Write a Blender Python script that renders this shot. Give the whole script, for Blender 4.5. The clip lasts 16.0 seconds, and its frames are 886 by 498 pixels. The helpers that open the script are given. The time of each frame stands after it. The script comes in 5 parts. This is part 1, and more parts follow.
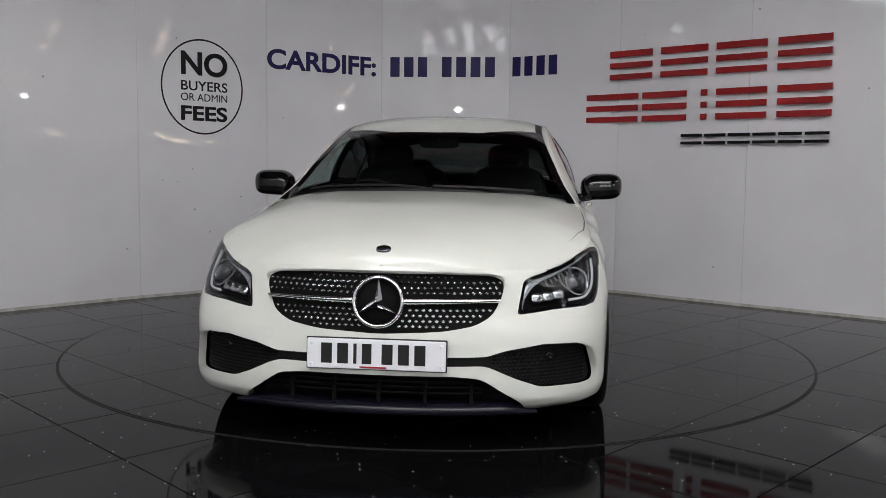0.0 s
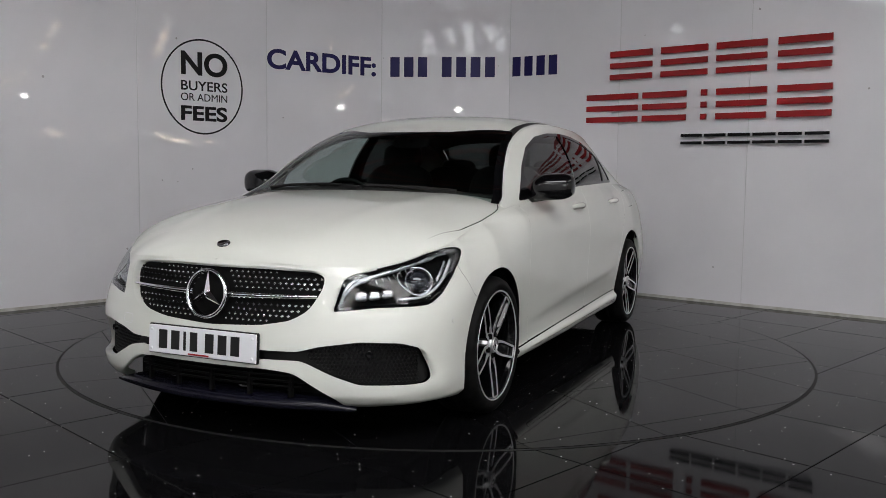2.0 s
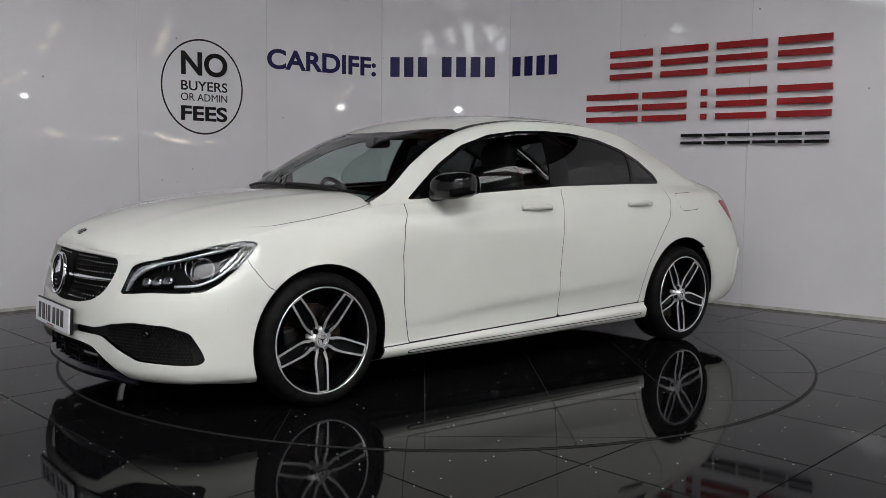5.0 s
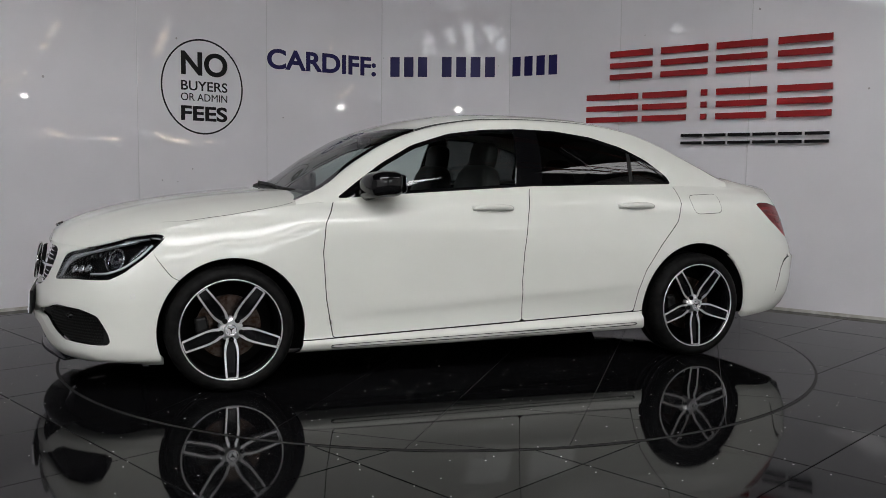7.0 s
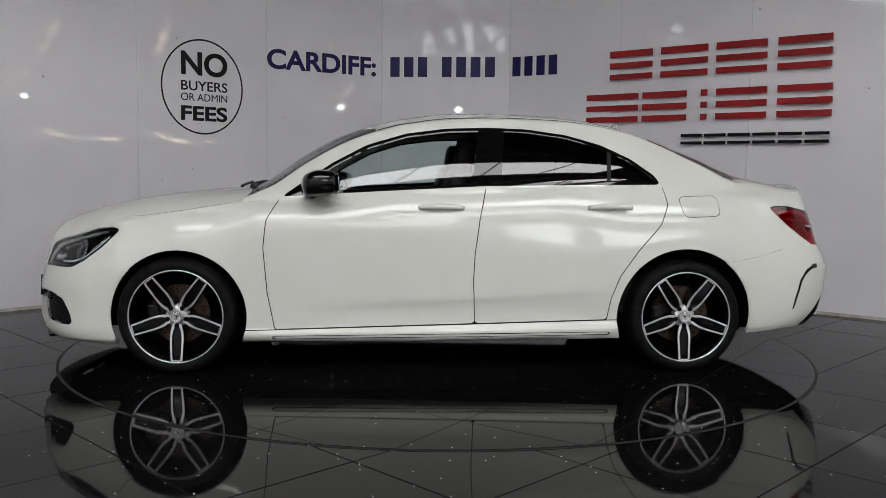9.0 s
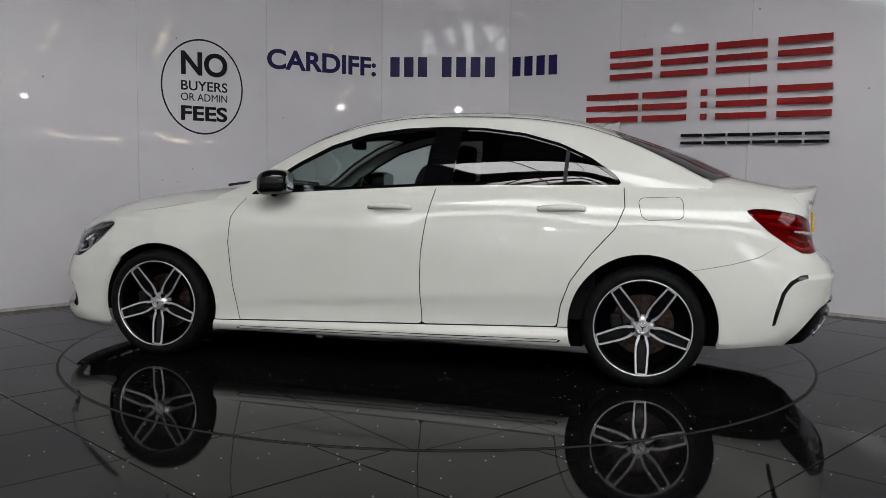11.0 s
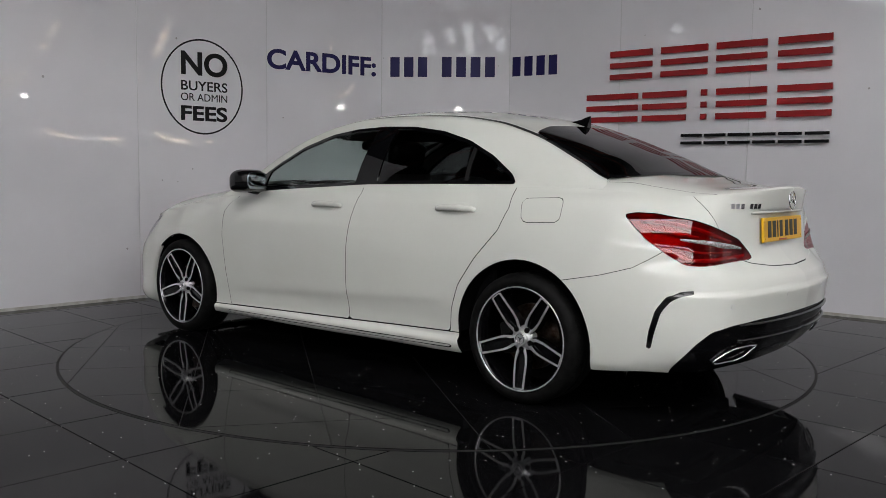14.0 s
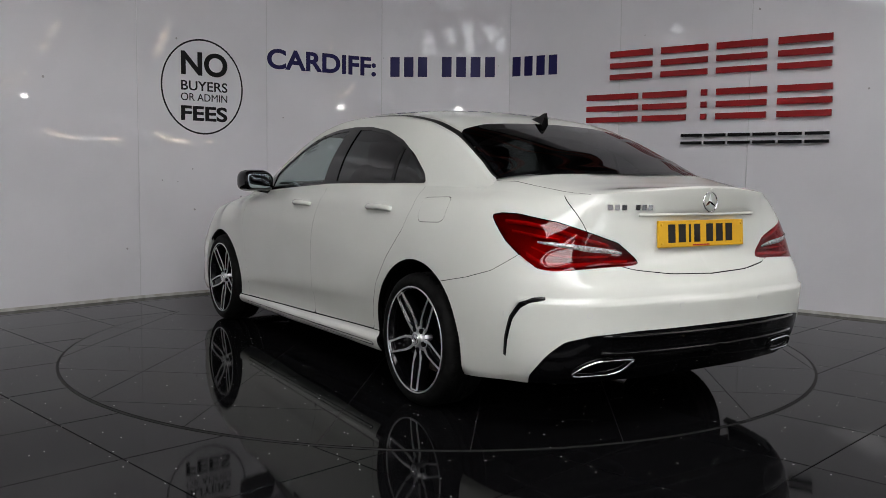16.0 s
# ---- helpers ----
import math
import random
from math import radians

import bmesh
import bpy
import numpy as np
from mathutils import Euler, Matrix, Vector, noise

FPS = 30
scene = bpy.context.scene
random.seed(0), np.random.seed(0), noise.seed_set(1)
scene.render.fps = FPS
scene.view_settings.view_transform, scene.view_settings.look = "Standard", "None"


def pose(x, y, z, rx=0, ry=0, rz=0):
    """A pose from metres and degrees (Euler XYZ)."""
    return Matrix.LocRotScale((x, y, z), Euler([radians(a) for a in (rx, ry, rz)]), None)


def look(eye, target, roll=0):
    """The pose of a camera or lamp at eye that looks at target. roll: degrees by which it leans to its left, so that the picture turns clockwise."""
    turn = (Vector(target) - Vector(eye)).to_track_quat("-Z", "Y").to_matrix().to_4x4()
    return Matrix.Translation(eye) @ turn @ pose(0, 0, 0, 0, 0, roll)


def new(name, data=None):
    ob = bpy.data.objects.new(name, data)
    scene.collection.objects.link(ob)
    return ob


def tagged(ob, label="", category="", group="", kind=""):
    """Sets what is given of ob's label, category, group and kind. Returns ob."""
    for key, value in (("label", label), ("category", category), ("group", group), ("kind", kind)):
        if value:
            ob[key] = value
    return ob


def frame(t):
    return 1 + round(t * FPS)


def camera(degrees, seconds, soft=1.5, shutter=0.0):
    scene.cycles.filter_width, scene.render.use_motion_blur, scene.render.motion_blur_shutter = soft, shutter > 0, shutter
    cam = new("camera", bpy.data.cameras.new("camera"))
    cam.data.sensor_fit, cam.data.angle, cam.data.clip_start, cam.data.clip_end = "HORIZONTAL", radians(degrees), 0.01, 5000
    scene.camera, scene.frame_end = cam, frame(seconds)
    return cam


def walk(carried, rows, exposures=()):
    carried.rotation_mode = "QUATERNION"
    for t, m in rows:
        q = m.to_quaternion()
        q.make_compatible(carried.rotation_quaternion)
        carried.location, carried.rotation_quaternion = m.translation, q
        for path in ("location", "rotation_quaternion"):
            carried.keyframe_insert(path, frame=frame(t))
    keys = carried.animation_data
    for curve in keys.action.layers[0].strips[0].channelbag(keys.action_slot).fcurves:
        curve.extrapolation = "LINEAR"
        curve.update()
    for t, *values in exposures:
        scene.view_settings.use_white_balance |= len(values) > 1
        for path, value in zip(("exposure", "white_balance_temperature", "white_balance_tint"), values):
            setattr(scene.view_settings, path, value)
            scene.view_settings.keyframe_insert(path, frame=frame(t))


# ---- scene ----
# camera on a fixed stand in front of the turntable
cam = camera(53.98, 16.0, soft=0.7)
EYE = Matrix(((0.9999156, -0.0121467, -0.0046105, 0.0), (-0.0035521, 0.0857587, -0.9963096, -5.4913),
              (0.0124972, 0.9962419, 0.0857083, 1.0611), (0, 0, 0, 1)))
walk(cam, [(0, EYE), (16, EYE)], exposures=[(0, -0.37), (4, -0.36), (8, -0.41), (12, -0.47), (16, -0.46)])

# ---------- light ----------
world = bpy.data.worlds.new("hall_air")
scene.world = world
world.use_nodes = True
world.node_tree.nodes["Background"].inputs[0].default_value = (0.85, 0.92, 1.0, 1)
world.node_tree.nodes["Background"].inputs[1].default_value = 0.05


# ---------- materials ----------
def mat(name, color, rough=0.5, metal=0.0, coat=0.0, spec=0.5, emit=None, strength=0.0, trans=0.0, ior=1.45):
    m = bpy.data.materials.new(name)
    m.use_nodes = True
    b = m.node_tree.nodes["Principled BSDF"]
    b.inputs["Base Color"].default_value = (*color, 1)
    b.inputs["Roughness"].default_value = rough
    b.inputs["Metallic"].default_value = metal
    b.inputs["Coat Weight"].default_value = coat
    b.inputs["Coat Roughness"].default_value = 0.012
    b.inputs["Specular IOR Level"].default_value = spec
    b.inputs["Transmission Weight"].default_value = trans
    b.inputs["IOR"].default_value = ior
    if emit:
        b.inputs["Emission Color"].default_value = (*emit, 1)
        b.inputs["Emission Strength"].default_value = strength
    return m


def noise_tint(m, scale, a, b, detail=4.0, socket="Base Color", space="Object", lo=0.35, hi=0.65):
    """Vary one socket between two values by a noise of that many waves a metre."""
    nt = m.node_tree
    tc = nt.nodes.new("ShaderNodeTexCoord")
    n = nt.nodes.new("ShaderNodeTexNoise")
    n.inputs["Scale"].default_value, n.inputs["Detail"].default_value = scale, detail
    r = nt.nodes.new("ShaderNodeValToRGB")
    r.color_ramp.elements[0].position, r.color_ramp.elements[1].position = lo, hi
    ca = a if isinstance(a, tuple) else (a, a, a)
    cb = b if isinstance(b, tuple) else (b, b, b)
    r.color_ramp.elements[0].color, r.color_ramp.elements[1].color = (*ca, 1), (*cb, 1)
    nt.links.new(tc.outputs[space], n.inputs["Vector"])
    nt.links.new(n.outputs["Fac"], r.inputs["Fac"])
    nt.links.new(r.outputs["Color"], nt.nodes["Principled BSDF"].inputs[socket])
    return m


def bumpy(m, scale, strength, distance=0.002, detail=2.0):
    nt = m.node_tree
    tc = nt.nodes.new("ShaderNodeTexCoord")
    n = nt.nodes.new("ShaderNodeTexNoise")
    n.inputs["Scale"].default_value, n.inputs["Detail"].default_value = scale, detail
    b = nt.nodes.new("ShaderNodeBump")
    b.inputs["Strength"].default_value, b.inputs["Distance"].default_value = strength, distance
    nt.links.new(tc.outputs["Object"], n.inputs["Vector"])
    nt.links.new(n.outputs["Fac"], b.inputs["Height"])
    nt.links.new(b.outputs["Normal"], nt.nodes["Principled BSDF"].inputs["Normal"])
    return m


def flecked_tile():
    """Polished black tile, a little different from tile to tile; glints of sparse flecks are painted white."""
    m = mat("black_quartz_tile", (0.006, 0.006, 0.007), 0.05, spec=0.088)
    nt = m.node_tree
    b = nt.nodes["Principled BSDF"]
    tc = nt.nodes.new("ShaderNodeTexCoord")
    v = nt.nodes.new("ShaderNodeTexVoronoi")
    v.voronoi_dimensions = "2D"
    v.inputs["Scale"].default_value = 30
    near = nt.nodes.new("ShaderNodeMath")
    near.operation, near.inputs[1].default_value = "LESS_THAN", 0.095
    sep = nt.nodes.new("ShaderNodeSeparateColor")
    rare = nt.nodes.new("ShaderNodeMath")
    rare.operation, rare.inputs[1].default_value = "GREATER_THAN", 0.97
    both = nt.nodes.new("ShaderNodeMath")
    both.operation = "MULTIPLY"
    info = nt.nodes.new("ShaderNodeObjectInfo")
    n = nt.nodes.new("ShaderNodeTexNoise")
    n.inputs["Scale"].default_value, n.inputs["Detail"].default_value = 5, 6
    ramp = nt.nodes.new("ShaderNodeValToRGB")
    ramp.color_ramp.elements[0].color, ramp.color_ramp.elements[1].color = (0.0015, 0.0015, 0.0018, 1), (0.005, 0.005, 0.0055, 1)
    add = nt.nodes.new("ShaderNodeMath")
    add.operation, add.use_clamp = "MULTIPLY_ADD", True
    add.inputs[1].default_value = 0.35
    mix = nt.nodes.new("ShaderNodeMix")
    mix.data_type = "RGBA"
    # near-white colour stands in for the glint of a mirror fleck
    mix.inputs["B"].default_value = (0.85, 0.85, 0.83, 1)
    rough = nt.nodes.new("ShaderNodeMapRange")
    rough.inputs["To Min"].default_value, rough.inputs["To Max"].default_value = 0.02, 0.07
    L = nt.links.new
    L(tc.outputs["Object"], v.inputs["Vector"])
    L(tc.outputs["Object"], n.inputs["Vector"])
    L(v.outputs["Distance"], near.inputs[0])
    L(v.outputs["Color"], sep.inputs[0])
    L(sep.outputs[0], rare.inputs[0])
    L(near.outputs[0], both.inputs[0])
    L(rare.outputs[0], both.inputs[1])
    L(info.outputs["Random"], add.inputs[0])
    L(n.outputs["Fac"], add.inputs[2])
    L(add.outputs[0], ramp.inputs[0])
    L(ramp.outputs[0], mix.inputs["A"])
    L(both.outputs[0], mix.inputs["Factor"])
    L(mix.outputs["Result"], b.inputs["Base Color"])
    L(n.outputs["Fac"], rough.inputs["Value"])
    L(rough.outputs[0], b.inputs["Roughness"])
    return m


M_TILE = flecked_tile()
M_GROUT = noise_tint(mat("dark_grout", (0.03, 0.03, 0.03), 0.7), 9, (0.006, 0.006, 0.006), (0.022, 0.022, 0.021))
M_RING = mat("black_rubber_ring", (0.006, 0.006, 0.006), 0.6)
M_WALL = noise_tint(mat("gloss_white_cladding", (0.42, 0.41, 0.425), 0.13), 1.3, (0.75, 0.742, 0.77), (0.80, 0.792, 0.82))
noise_tint(M_WALL, 2.2, 0.008, 0.025, socket="Roughness")
bumpy(M_WALL, 3.5, 0.035, 0.01)


def marked(m, scale, share, dark):
    """Sparse small dark marks over the base colour."""
    nt = m.node_tree
    b = nt.nodes["Principled BSDF"]
    src = b.inputs["Base Color"].links[0].from_socket
    tc = nt.nodes.new("ShaderNodeTexCoord")
    v = nt.nodes.new("ShaderNodeTexVoronoi")
    v.inputs["Scale"].default_value = scale
    n = nt.nodes.new("ShaderNodeTexNoise")
    n.inputs["Scale"].default_value = scale * 6
    sub = nt.nodes.new("ShaderNodeMath")
    sub.operation, sub.inputs[1].default_value = "MULTIPLY_ADD", 0.10
    lt = nt.nodes.new("ShaderNodeMath")
    lt.operation, lt.inputs[1].default_value = "LESS_THAN", 0.13
    sep = nt.nodes.new("ShaderNodeSeparateColor")
    gt = nt.nodes.new("ShaderNodeMath")
    gt.operation, gt.inputs[1].default_value = "GREATER_THAN", 1 - share
    both = nt.nodes.new("ShaderNodeMath")
    both.operation = "MULTIPLY"
    mix = nt.nodes.new("ShaderNodeMix")
    mix.data_type = "RGBA"
    mix.inputs["B"].default_value = (*dark, 1)
    L = nt.links.new
    L(tc.outputs["Object"], v.inputs["Vector"])
    L(tc.outputs["Object"], n.inputs["Vector"])
    L(n.outputs["Fac"], sub.inputs[0])
    L(v.outputs["Distance"], sub.inputs[2])
    L(sub.outputs[0], lt.inputs[0])
    L(v.outputs["Color"], sep.inputs[0])
    L(sep.outputs[0], gt.inputs[0])
    L(lt.outputs[0], both.inputs[0])
    L(gt.outputs[0], both.inputs[1])
    L(both.outputs[0], mix.inputs["Factor"])
    L(src, mix.inputs["A"])
    L(mix.outputs["Result"], b.inputs["Base Color"])


marked(M_WALL, 9, 0.10, (0.45, 0.44, 0.44))
M_JOINT = mat("grey_joint_strip", (0.62, 0.62, 0.63), 0.4)
M_SCUFF = noise_tint(mat("scuffed_white_skirting", (0.55, 0.53, 0.5), 0.4), 14, (0.40, 0.38, 0.34), (0.58, 0.57, 0.55))
M_HALL = noise_tint(mat("painted_block_wall", (0.35, 0.35, 0.36), 0.7), 1.5, (0.60, 0.60, 0.61), (0.70, 0.70, 0.71))
M_ROOF = noise_tint(mat("dark_roof_sheet", (0.06, 0.06, 0.065), 0.6), 2, (0.045, 0.045, 0.05), (0.08, 0.08, 0.085))
M_STEEL = noise_tint(mat("red_oxide_steel", (0.2, 0.05, 0.04), 0.5), 6, (0.16, 0.035, 0.03), (0.26, 0.07, 0.055))
M_SKY = mat("roof_light_sheet", (0.8, 0.8, 0.8), 0.5, emit=(1.0, 0.985, 0.995), strength=11.6)
M_SIDE_FILL = mat("side_fill_sheet", (0.8, 0.8, 0.8), 0.5, emit=(1.0, 0.985, 0.995), strength=4.5)
M_SOUTH_SKY = mat("south_roof_light_sheet", (0.8, 0.8, 0.8), 0.5, emit=(1.0, 0.985, 0.995), strength=11.0)
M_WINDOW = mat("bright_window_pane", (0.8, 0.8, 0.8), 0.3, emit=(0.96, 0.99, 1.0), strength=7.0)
M_LAMP = mat("lamp_lens", (0.9, 0.9, 0.9), 0.3, emit=(1.0, 0.97, 0.93), strength=60.0)
M_WARM = mat("warm_tube", (0.9, 0.8, 0.6), 0.3, emit=(1.0, 0.80, 0.58), strength=18.0)
M_LAMP_BODY = mat("lamp_housing", (0.03, 0.03, 0.03), 0.4)
M_SIGN_RED = noise_tint(mat("red_acrylic", (0.42, 0.012, 0.016), 0.3), 5, (0.27, 0.005, 0.007), (0.33, 0.007, 0.010))
M_SIGN_BLACK = mat("black_acrylic", (0.004, 0.004, 0.005), 0.35, spec=0.2)
M_VINYL_BLACK = mat("black_vinyl", (0.006, 0.006, 0.007), 0.4, spec=0.25)
M_VINYL_BLUE = mat("navy_vinyl", (0.014, 0.011, 0.085), 0.4, spec=0.25)


# ---------- mesh helpers ----------
def finish(name, bm, material, parent=None, label="", smooth=False, recalc=True):
    me = bpy.data.meshes.new(name)
    if recalc:
        bmesh.ops.recalc_face_normals(bm, faces=bm.faces)
    bm.to_mesh(me)
    bm.free()
    if smooth:
        me.polygons.foreach_set("use_smooth", [True] * len(me.polygons))
    for mm in (material if isinstance(material, (list, tuple)) else [material]):
        me.materials.append(mm)
    ob = new(name, me)
    if parent:
        ob.parent = parent
    if label:
        ob["label"] = label
    return ob


part = finish


def box(bm, m, sx, sy, sz, bevel=0.0):
    """A box of those sides centred on the pose m."""
    r = bmesh.ops.create_cube(bm, size=1, matrix=m @ Matrix.Diagonal((sx, sy, sz, 1)))
    if bevel:
        es = list({e for v in r["verts"] for e in v.link_edges})
        bmesh.ops.bevel(bm, geom=es, offset=bevel, segments=2, affect="EDGES", profile=0.5)


def one_box(name, m, sx, sy, sz, material, parent=None, label="", bevel=0.0):
    bm = bmesh.new()
    box(bm, m, sx, sy, sz, bevel)
    return finish(name, bm, material, parent, label)


def prism(bm, pts, m, depth, back=0.0):
    """A slab with that outline (x, y) in the pose m, from z = back to z = depth."""
    lo = [bm.verts.new(m @ Vector((x, y, back))) for x, y in pts]
    hi = [bm.verts.new(m @ Vector((x, y, depth))) for x, y in pts]
    bm.faces.new(hi)
    bm.faces.new(lo[::-1])
    n = len(pts)
    for i in range(n):
        bm.faces.new((lo[i], lo[(i + 1) % n], hi[(i + 1) % n], hi[i]))


def text_part(name, words, w, h, m, material, parent, heavy=0.0, depth=0.002, label=""):
    """Lettering fitted to a box w by h whose lower left corner is the pose m."""
    cu = bpy.data.curves.new(name, "FONT")
    cu.body, cu.offset, cu.extrude = words, heavy, 0.01
    tmp = bpy.data.objects.new(name, cu)
    scene.collection.objects.link(tmp)
    me = bpy.data.meshes.new_from_object(tmp)
    bpy.data.objects.remove(tmp)
    co = np.empty(len(me.vertices) * 3)
    me.vertices.foreach_get("co", co)
    co = co.reshape(-1, 3)
    lo, hi = co.min(0), co.max(0)
    co = (co - lo) / (hi - lo) * (w, h, depth)
    me.vertices.foreach_set("co", co.ravel())
    me.transform(m)
    me.materials.append(material)
    ob = new(name, me)
    ob.parent = parent
    if label:
        ob["label"] = label
    return ob


# ---------- the curved wall of white panels ----------
SEAMS = [(-5.0, -1.2), (-4.16, -0.2), (-3.32, 0.84), (-2.48, 1.71), (-1.58, 2.50), (-0.58, 3.10), (0.66, 2.99), (1.60, 2.41), (2.51, 1.66), (3.45, 0.93), (4.36, 0.15), (5.2, -0.75)]
WALL_H = 3.6


def panel_pose(k):
    """x along panel k from its seam, y up, z out of the wall towards the room."""
    a, b = Vector((*SEAMS[k], 0)), Vector((*SEAMS[k + 1], 0))
    d = (b - a).normalized()
    n = Vector((d.y, -d.x, 0))
    return Matrix((Vector((d.x, 0, n.x, a.x)), Vector((d.y, 0, n.y, a.y)), Vector((d.z, 1, n.z, a.z)), Vector((0, 0, 0, 1)))), (b - a).length


wall = tagged(new("wall_curved"), "glossy white cladding panels bent round the turntable", "wall", kind="structure")
for k in range(len(SEAMS) - 1):
    P, L = panel_pose(k)
    bm = bmesh.new()
    box(bm, P @ pose(L / 2, WALL_H / 2 + 0.012, -0.0175), L - 0.005, WALL_H, 0.035, 0.002)
    part("panel", bm, M_WALL, wall)
    one_box("backing", P @ pose(L / 2, WALL_H / 2, -0.045), L + 0.03, WALL_H + 0.02, 0.015, M_JOINT, wall)
    one_box("joint_strip", P @ pose(0, WALL_H / 2, -0.018), 0.006, WALL_H, 0.032, M_JOINT, wall)
    one_box("skirting", P @ pose(L / 2, 0.012, 0.002), L, 0.024, 0.006, M_SCUFF, wall, "scuffed white base edge")

# printed ring and words
P3, _ = panel_pose(3)
notice = tagged(new("wall_notice"), "round black vinyl notice with a ring on the white wall", "sign")
bm = bmesh.new()
for i in range(96):
    a, b = (2 * math.pi * j / 96 for j in (i, i + 1))
    q = [P3 @ Vector((0.576 + r * 0.378 * math.cos(t), 1.781 + r * 0.405 * math.sin(t), 0.002)) for r, t in ((0.965, a), (1, a), (1, b), (0.965, b))]
    bm.faces.new([bm.verts.new(v) for v in q])
r = bmesh.ops.extrude_face_region(bm, geom=bm.faces[:])
bmesh.ops.translate(bm, vec=P3.to_3x3() @ Vector((0, 0, 0.0015)), verts=[v for v in r["geom"] if isinstance(v, bmesh.types.BMVert)])
part("ring", bm, M_VINYL_BLACK, notice)
for words, x0, z0, w, h, heavy in (("NO", 0.378, 1.874, 0.428, 0.202, 0.03), ("BUYERS", 0.376, 1.746, 0.428, 0.083, 0.012), ("OR ADMIN", 0.374, 1.659, 0.428, 0.064, 0.0), ("FEES", 0.373, 1.490, 0.428, 0.128, 0.03)):
    text_part("lettering", words, w, h, P3 @ pose(x0, z0, 0.002), M_VINYL_BLACK, notice, heavy)

# town name and the number after it, as plain bars
P4, _ = panel_pose(4)
P5, _ = panel_pose(5)
P6, _ = panel_pose(6)
banner = tagged(new("wall_lettering"), "navy vinyl town name and plain bars on white panels", "sign")
text_part("lettering", "CARDIFF:", 1.10, 0.183, P4 @ pose(0.003, 1.995, 0.002), M_VINYL_BLUE, banner, 0.03)


def bars(PP, x0, x1, n, z0, z1):
    w = (x1 - x0) / n
    for i in range(n):
        bm = bmesh.new()
        cx = x0 + w * (i + 0.5)
        ring = [(cx + sx * w * 0.34, z) for sx, z in ((-1, z0), (1, z0), (1, z1), (-1, z1))]
        prism(bm, ring, PP, 0.004, 0.002)
        part("bar", bm, M_VINYL_BLUE, banner)


bars(P5, 0.064, 0.468, 3, 1.998, 2.188)
bars(P5, 0.566, 1.124, 4, 1.998, 2.190)
bars(P6, 0.01, 0.515, 4, 2.003, 2.186)

# the red and black raised sign, as plain bars
P7, _ = panel_pose(7)
sign = tagged(new("raised_wall_sign"), "raised red and black acrylic shapes standing off white panels", "sign")
SB = P7 @ pose(0, 0, 0.022)


def slab(x0, x1, z0, z1, material):
    bm = bmesh.new()
    prism(bm, [(x0, z0), (x1, z0), (x1, z1), (x0, z1)], SB, 0.02)
    part("bar", bm, material, sign)
    return 0


def stud(x, z):
    bm = bmesh.new()
    bmesh.ops.create_cone(bm, cap_ends=True, segments=8, radius1=0.008, radius2=0.008, depth=0.04, matrix=P7 @ pose(x, z, 0.003))
    part("stud", bm, M_SIGN_BLACK, sign)


TOP = [(-0.076, 0.329), (0.413, 0.829), (0.906, 1.321), (1.408, 1.816)]
LOW = [(-0.47, 0.203), (0.250, 0.654), (0.784, 0.834), (0.916, 1.331), (1.416, 1.830)]
for x0, x1 in TOP:
    for z0, z1 in ((2.118, 2.172), (2.020, 2.068), (1.920, 1.968)):
        slab(x0, x1, z0, z1, M_SIGN_RED)
for x0, x1 in LOW:
    for z0, z1 in ((1.745, 1.796), (1.645, 1.694), (1.545, 1.594)):
        slab(x0, x1, z0, z1, M_SIGN_RED)
for i in range(6):
    x0 = 0.619 + i * 0.2045
    slab(x0, x0 + 0.180, 1.403, 1.427, M_SIGN_BLACK)
    slab(x0, x0 + 0.180, 1.340, 1.364, M_SIGN_BLACK)
for x in (0.0, 0.3, 0.45, 0.8, 0.93, 1.43, 1.75):
    stud(x, 2.145)
for x in (0.27, 0.63, 0.81, 1.12, 1.45, 1.78):
    stud(x, 1.77)
for x in (-0.425, -0.13):
    stud(x, 1.78)

# ---------- the hall round it ----------
HX0, HX1, HY0, HY1, HZ = -11.0, 11.0, -13.0, 5.0, 5.6
for nm, m, sx, sy in (("wall_north", pose(0, HY1 + 0.1, HZ / 2), HX1 - HX0, 0.2), ("wall_south", pose(0, HY0 - 0.1, HZ / 2), HX1 - HX0, 0.2),
                      ("wall_east", pose(HX1 + 0.1, (HY0 + HY1) / 2, HZ / 2), 0.2, HY1 - HY0 + 0.4), ("wall_west", pose(HX0 - 0.1, (HY0 + HY1) / 2, HZ / 2), 0.2, HY1 - HY0 + 0.4)):
    tagged(one_box(nm, m, sx, sy, HZ, M_HALL), "plain grey painted hall wall", "wall", kind="structure")
tagged(one_box("ceiling", pose(0, (HY0 + HY1) / 2, HZ + 0.1), HX1 - HX0 + 0.4, HY1 - HY0 + 0.4, 0.2, M_ROOF), "dark profiled roof sheets of a hall", "ceiling", kind="structure")
